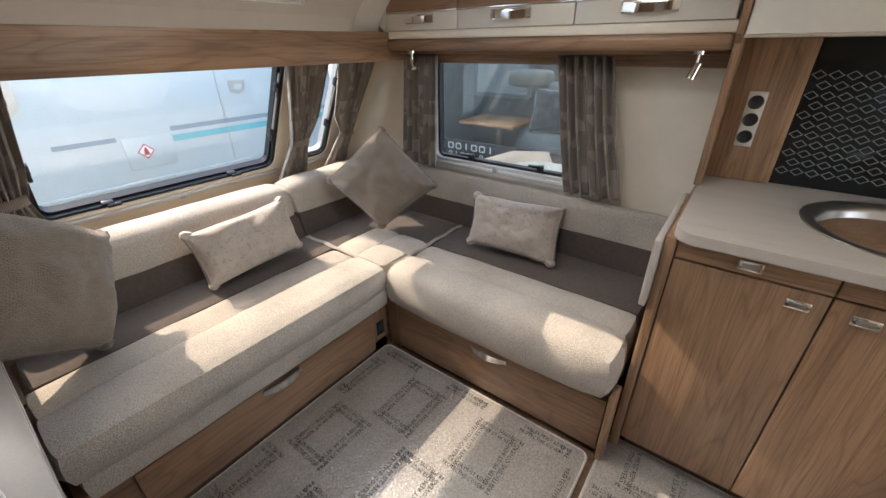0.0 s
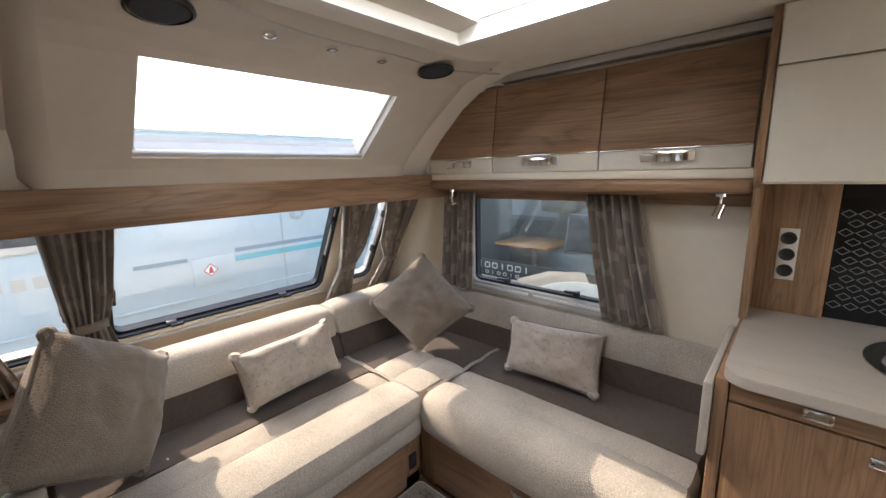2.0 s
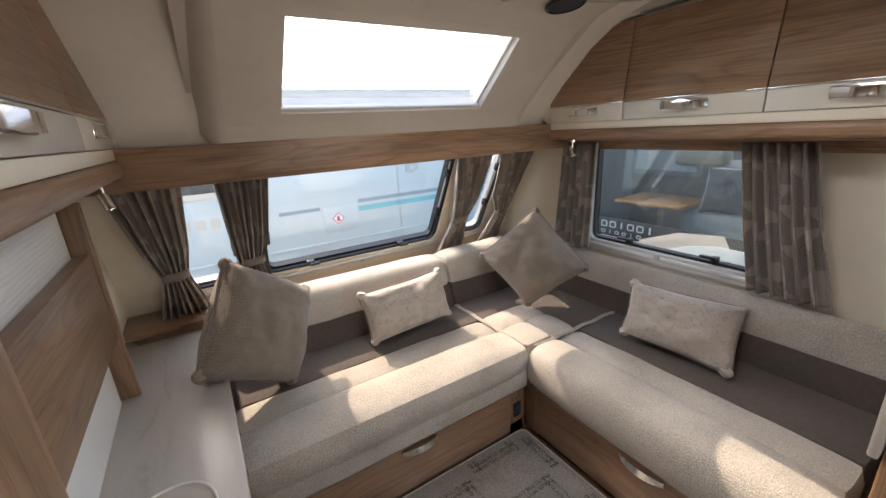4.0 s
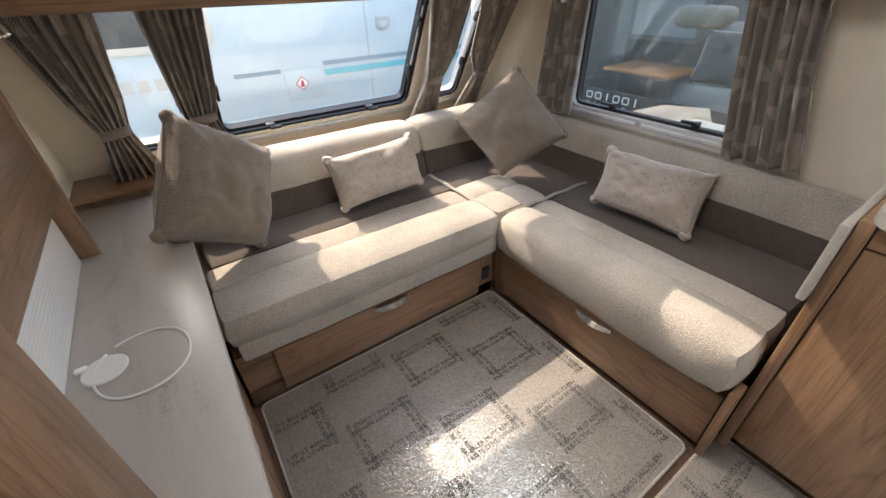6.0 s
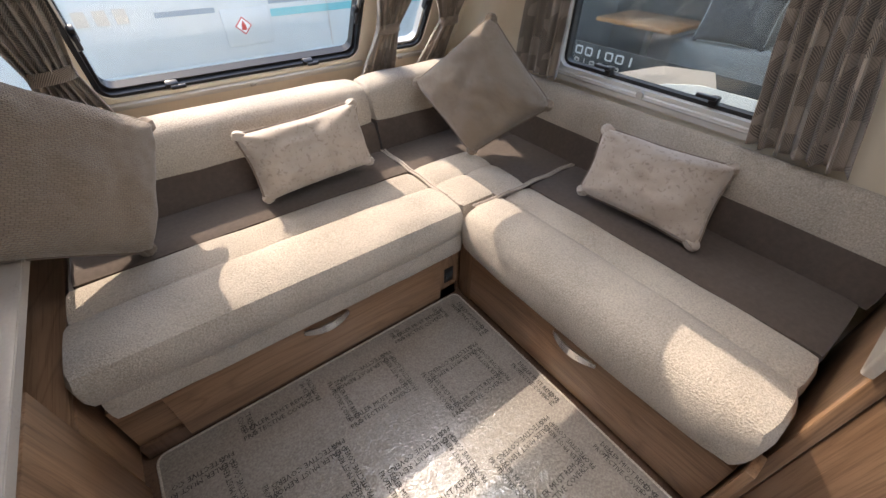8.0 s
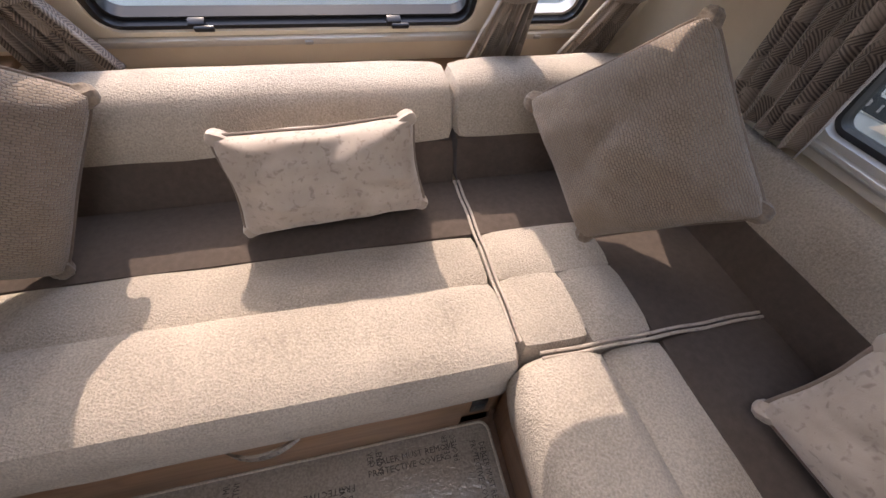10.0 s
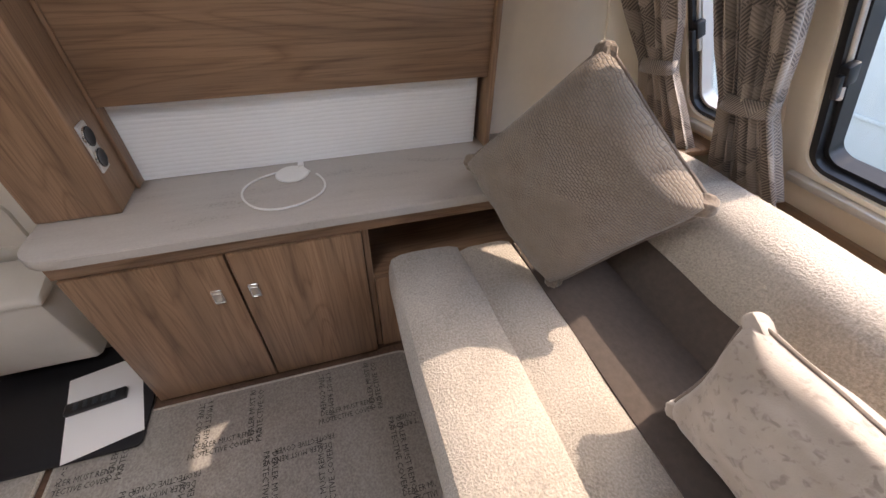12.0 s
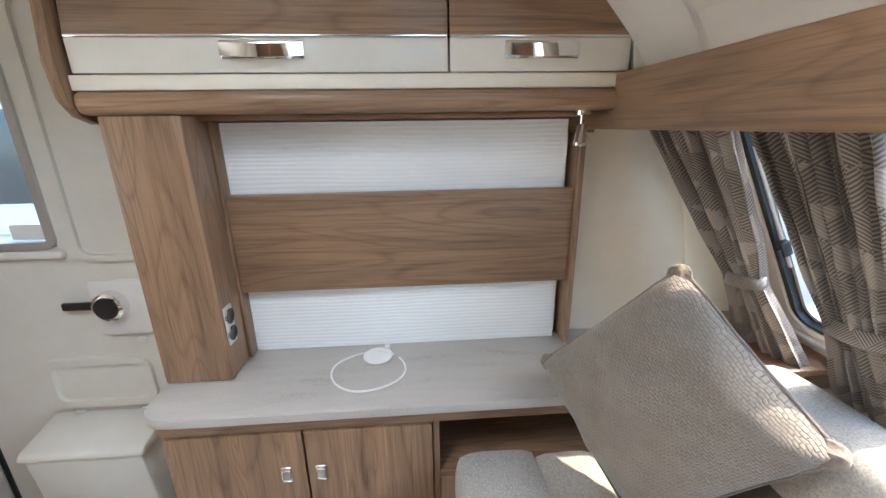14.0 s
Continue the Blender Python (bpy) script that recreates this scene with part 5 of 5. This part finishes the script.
part("brand_mark", box(-1.50, -1.38, NY - 0.005, NY - 0.001, 0.65, 0.76, 0.0), TEAL, nb)

EX = 2.05
er = thing("side_caravan", "dark-windowed caravan with its lounge seen inside", "caravan")
eb = bmesh.new()
for s in ((EX, EX + 0.04, -1.5, 1.15, -0.3, 1.8), (EX, EX + 0.04, 3.0, 4.1, -0.3, 1.8), (EX, EX + 0.04, 1.15, 3.0, -0.3, 0.36), (EX, EX + 0.04, 1.15, 3.0, 1.30, 1.8), (EX + 1.6, EX + 1.64, -1.5, 4.1, -0.3, 1.8), (EX, EX + 1.64, -1.5, 1.5, 1.8, 1.84), (EX, EX + 1.64, 2.5, 4.1, 1.8, 1.84), (EX, EX + 1.64, -1.5, 4.1, -0.34, -0.3), (EX, EX + 1.64, 4.1, 4.14, -0.3, 1.8)):
    box(*s, 0, bm=eb)
part("body", eb, PAINT, er)
wf = part("window", box(EX - 0.012, EX - 0.002, 1.17, 2.98, 0.37, 0.54, 0.004), CHARCOAL, er, "dark lower window band")
EAST = Matrix.Translation((EX - 0.014, 0, 0)) @ Matrix(((0, 0, 1, 0), (1, 0, 0, 0), (0, 1, 0, 0), (0, 0, 0, 1)))
for y, wdt, top_z, low_z, tone in [(2.80 - k * 0.088, 0.064, 0.512, 0.452, PAINT) for k in range(8)] + [(2.62 - k * 0.070, 0.046, 0.428, 0.393, GREY_RAIL) for k in range(6)]:
    if round(y * 1000) % 3:
        part("brand_shape", moved(ring(y - wdt, y, low_z, top_z, 0.014, 0.011, -0.002, 0.0015), EAST), tone, wf)
    else:
        part("brand_shape", box(EX - 0.016, EX - 0.0125, y - wdt * 0.6, y - wdt * 0.4, low_z, top_z, 0), tone, wf)
part("rear_lining", box(EX + 1.50, EX + 1.55, -1.4, 4.0, -0.29, 1.79, 0), LINING, er)
part("side_lining", box(EX + 0.05, EX + 1.49, 3.3, 3.35, -0.29, 1.79, 0), LINING, er)
part("floor_lining", box(EX + 0.05, EX + 1.49, -1.4, 3.29, -0.29, -0.25, 0), LINING, er)
p = part("pane", box(EX + 0.01, EX + 0.016, 1.17, 2.98, 0.54, 1.29, 0), GLASS, er)
p.visible_shadow = False
# flat stand-ins for a sunlit bonnet, its brightness put into the colour
part("bonnet_panel", slab([(0.6, 0.10), (2.15, 0.10), (2.05, 0.34), (1.85, 0.42), (1.65, 0.465), (0.6, 0.47)], 0, EX - 0.03, EX - 0.018, 0.004), PAINT, er, "pale flat shape standing in for a sunlit bonnet")
part("bonnet_beige_shape", slab([(1.5, 0.36), (2.30, 0.33), (2.22, 0.40), (1.92, 0.515), (1.6, 0.55)], 0, EX - 0.017, EX - 0.0125, 0.001), MOULD, er, "curved beige shape beside the bonnet panel")
for y in (1.16, 2.96):
    part("pillar", box(EX - 0.006, EX + 0.05, y - 0.03, y + 0.05, 0.36, 1.3, 0.01), CHARCOAL, er)
lb = thing("lounge_chair", "grey upholstered seat inside the other caravan", "seat")
part("seat", soft(EX + 0.35, EX + 1.3, 1.0, 2.1, 0.2, 0.62, 0.06, 0.01, 31), GREY_SEAT, lb)
part("backrest", soft(EX + 0.55, EX + 0.75, 1.0, 1.98, 0.58, 1.02, 0.07, 0.01, 32), GREY_SEAT, lb)
part("headrest", soft(EX + 0.5, EX + 0.7, 1.9, 2.3, 0.98, 1.12, 0.05, 0.01, 33), BOUCLE, lb, "pale rounded headrest")
pillow("dark_cushion", "dark grey cushion on the other caravan's seat", ((EX + 0.435, 1.96, 0.98), (EX + 0.485, 1.54, 0.98), (EX + 0.405, 1.54, 0.62), (EX + 0.355, 1.96, 0.62)), 0.14, DARK_CLOTH, PAPER, 41.0)
tb = thing("side_lounge_table", "pale wooden table inside the other caravan", "table")
part("tabletop", box(EX + 0.15, EX + 0.65, 2.02, 2.62, 0.655, 0.685, 0.008), ORANGE_WOOD, tb)
part("leg", tube([(EX + 0.4, 2.3, -0.30), (EX + 0.4, 2.3, 0.654)], 0.025), STEEL, tb)
fw = thing("far_caravan_window", "far window of the other caravan, daylight painted as a white pane", "window")
part("window_frame", moved(ring(2.5, 3.3, 0.75, 1.30, 0.06, 0.05, 0, 0.03), Matrix.Translation((EX + 1.465, 0, 0)) @ Matrix(((0, 0, 1, 0), (1, 0, 0, 0), (0, 1, 0, 0), (0, 0, 0, 1)))), GREY_RAIL, fw)
# opaque white pane; the daylight behind it is put into the colour
part("pane", box(EX + 1.48, EX + 1.49, 2.54, 3.26, 0.79, 1.26, 0), PAPER, fw)

WX = -3.6
wc = thing("door_side_caravan", "white caravan with a dark window parked beyond the entrance door", "caravan")
part("body", slab([(WX - 2.2, -0.25), (WX, -0.25), (WX, 1.7), (WX - 0.1, 1.85), (WX - 2.1, 1.85), (WX - 2.2, 1.7)], 1, -4.5, 1.6, 0.02), PAINT, wc)
part("window", box(WX - 0.01, WX + 0.012, -2.4, -0.6, 0.75, 1.45, 0.03), CHARCOAL, wc, "dark side window")
part("rail", box(WX + 0.001, WX + 0.02, -4.4, 1.5, 0.50, 0.53, 0.004), GREY_RAIL, wc)

# distant trees beyond the yard
rng = random.Random(4)
for k in range(26):
    x, y = -60 + k * 7.2 + rng.uniform(-2, 2), 120 + rng.uniform(-8, 8)
    h = rng.uniform(10.0, 14.5)
    tr = thing("far_tree", "small distant bare-topped tree beyond the yard", "tree", "far trees")
    part("trunk", tube([(x, y, GZ), (x + 0.2, y, GZ + h * 0.5), (x, y, GZ + h * 0.9)], 0.16, 6), WOOD_DARK, tr)
    cr = bmesh.new()
    for _ in range(70):
        a, q = rng.uniform(0, math.tau), rng.uniform(0, 1)
        rr = (0.25 + 1.6 * math.sin(math.pi * min(1, q + 0.12))) * rng.uniform(0.3, 1)
        c = Vector((x + rr * math.cos(a), y + rr * math.sin(a), GZ + h * (0.35 + 0.62 * q)))
        s = rng.uniform(0.18, 0.45)
        vs = [cr.verts.new(c + Vector((rng.uniform(-s, s), rng.uniform(-s, s), rng.uniform(-s, s)))) for _ in range(4)]
        for t3 in ((0, 1, 2), (0, 1, 3), (0, 2, 3), (1, 2, 3)):
            cr.faces.new([vs[i] for i in t3])
    part("crown", cr, LEAF, tr, smooth=False)
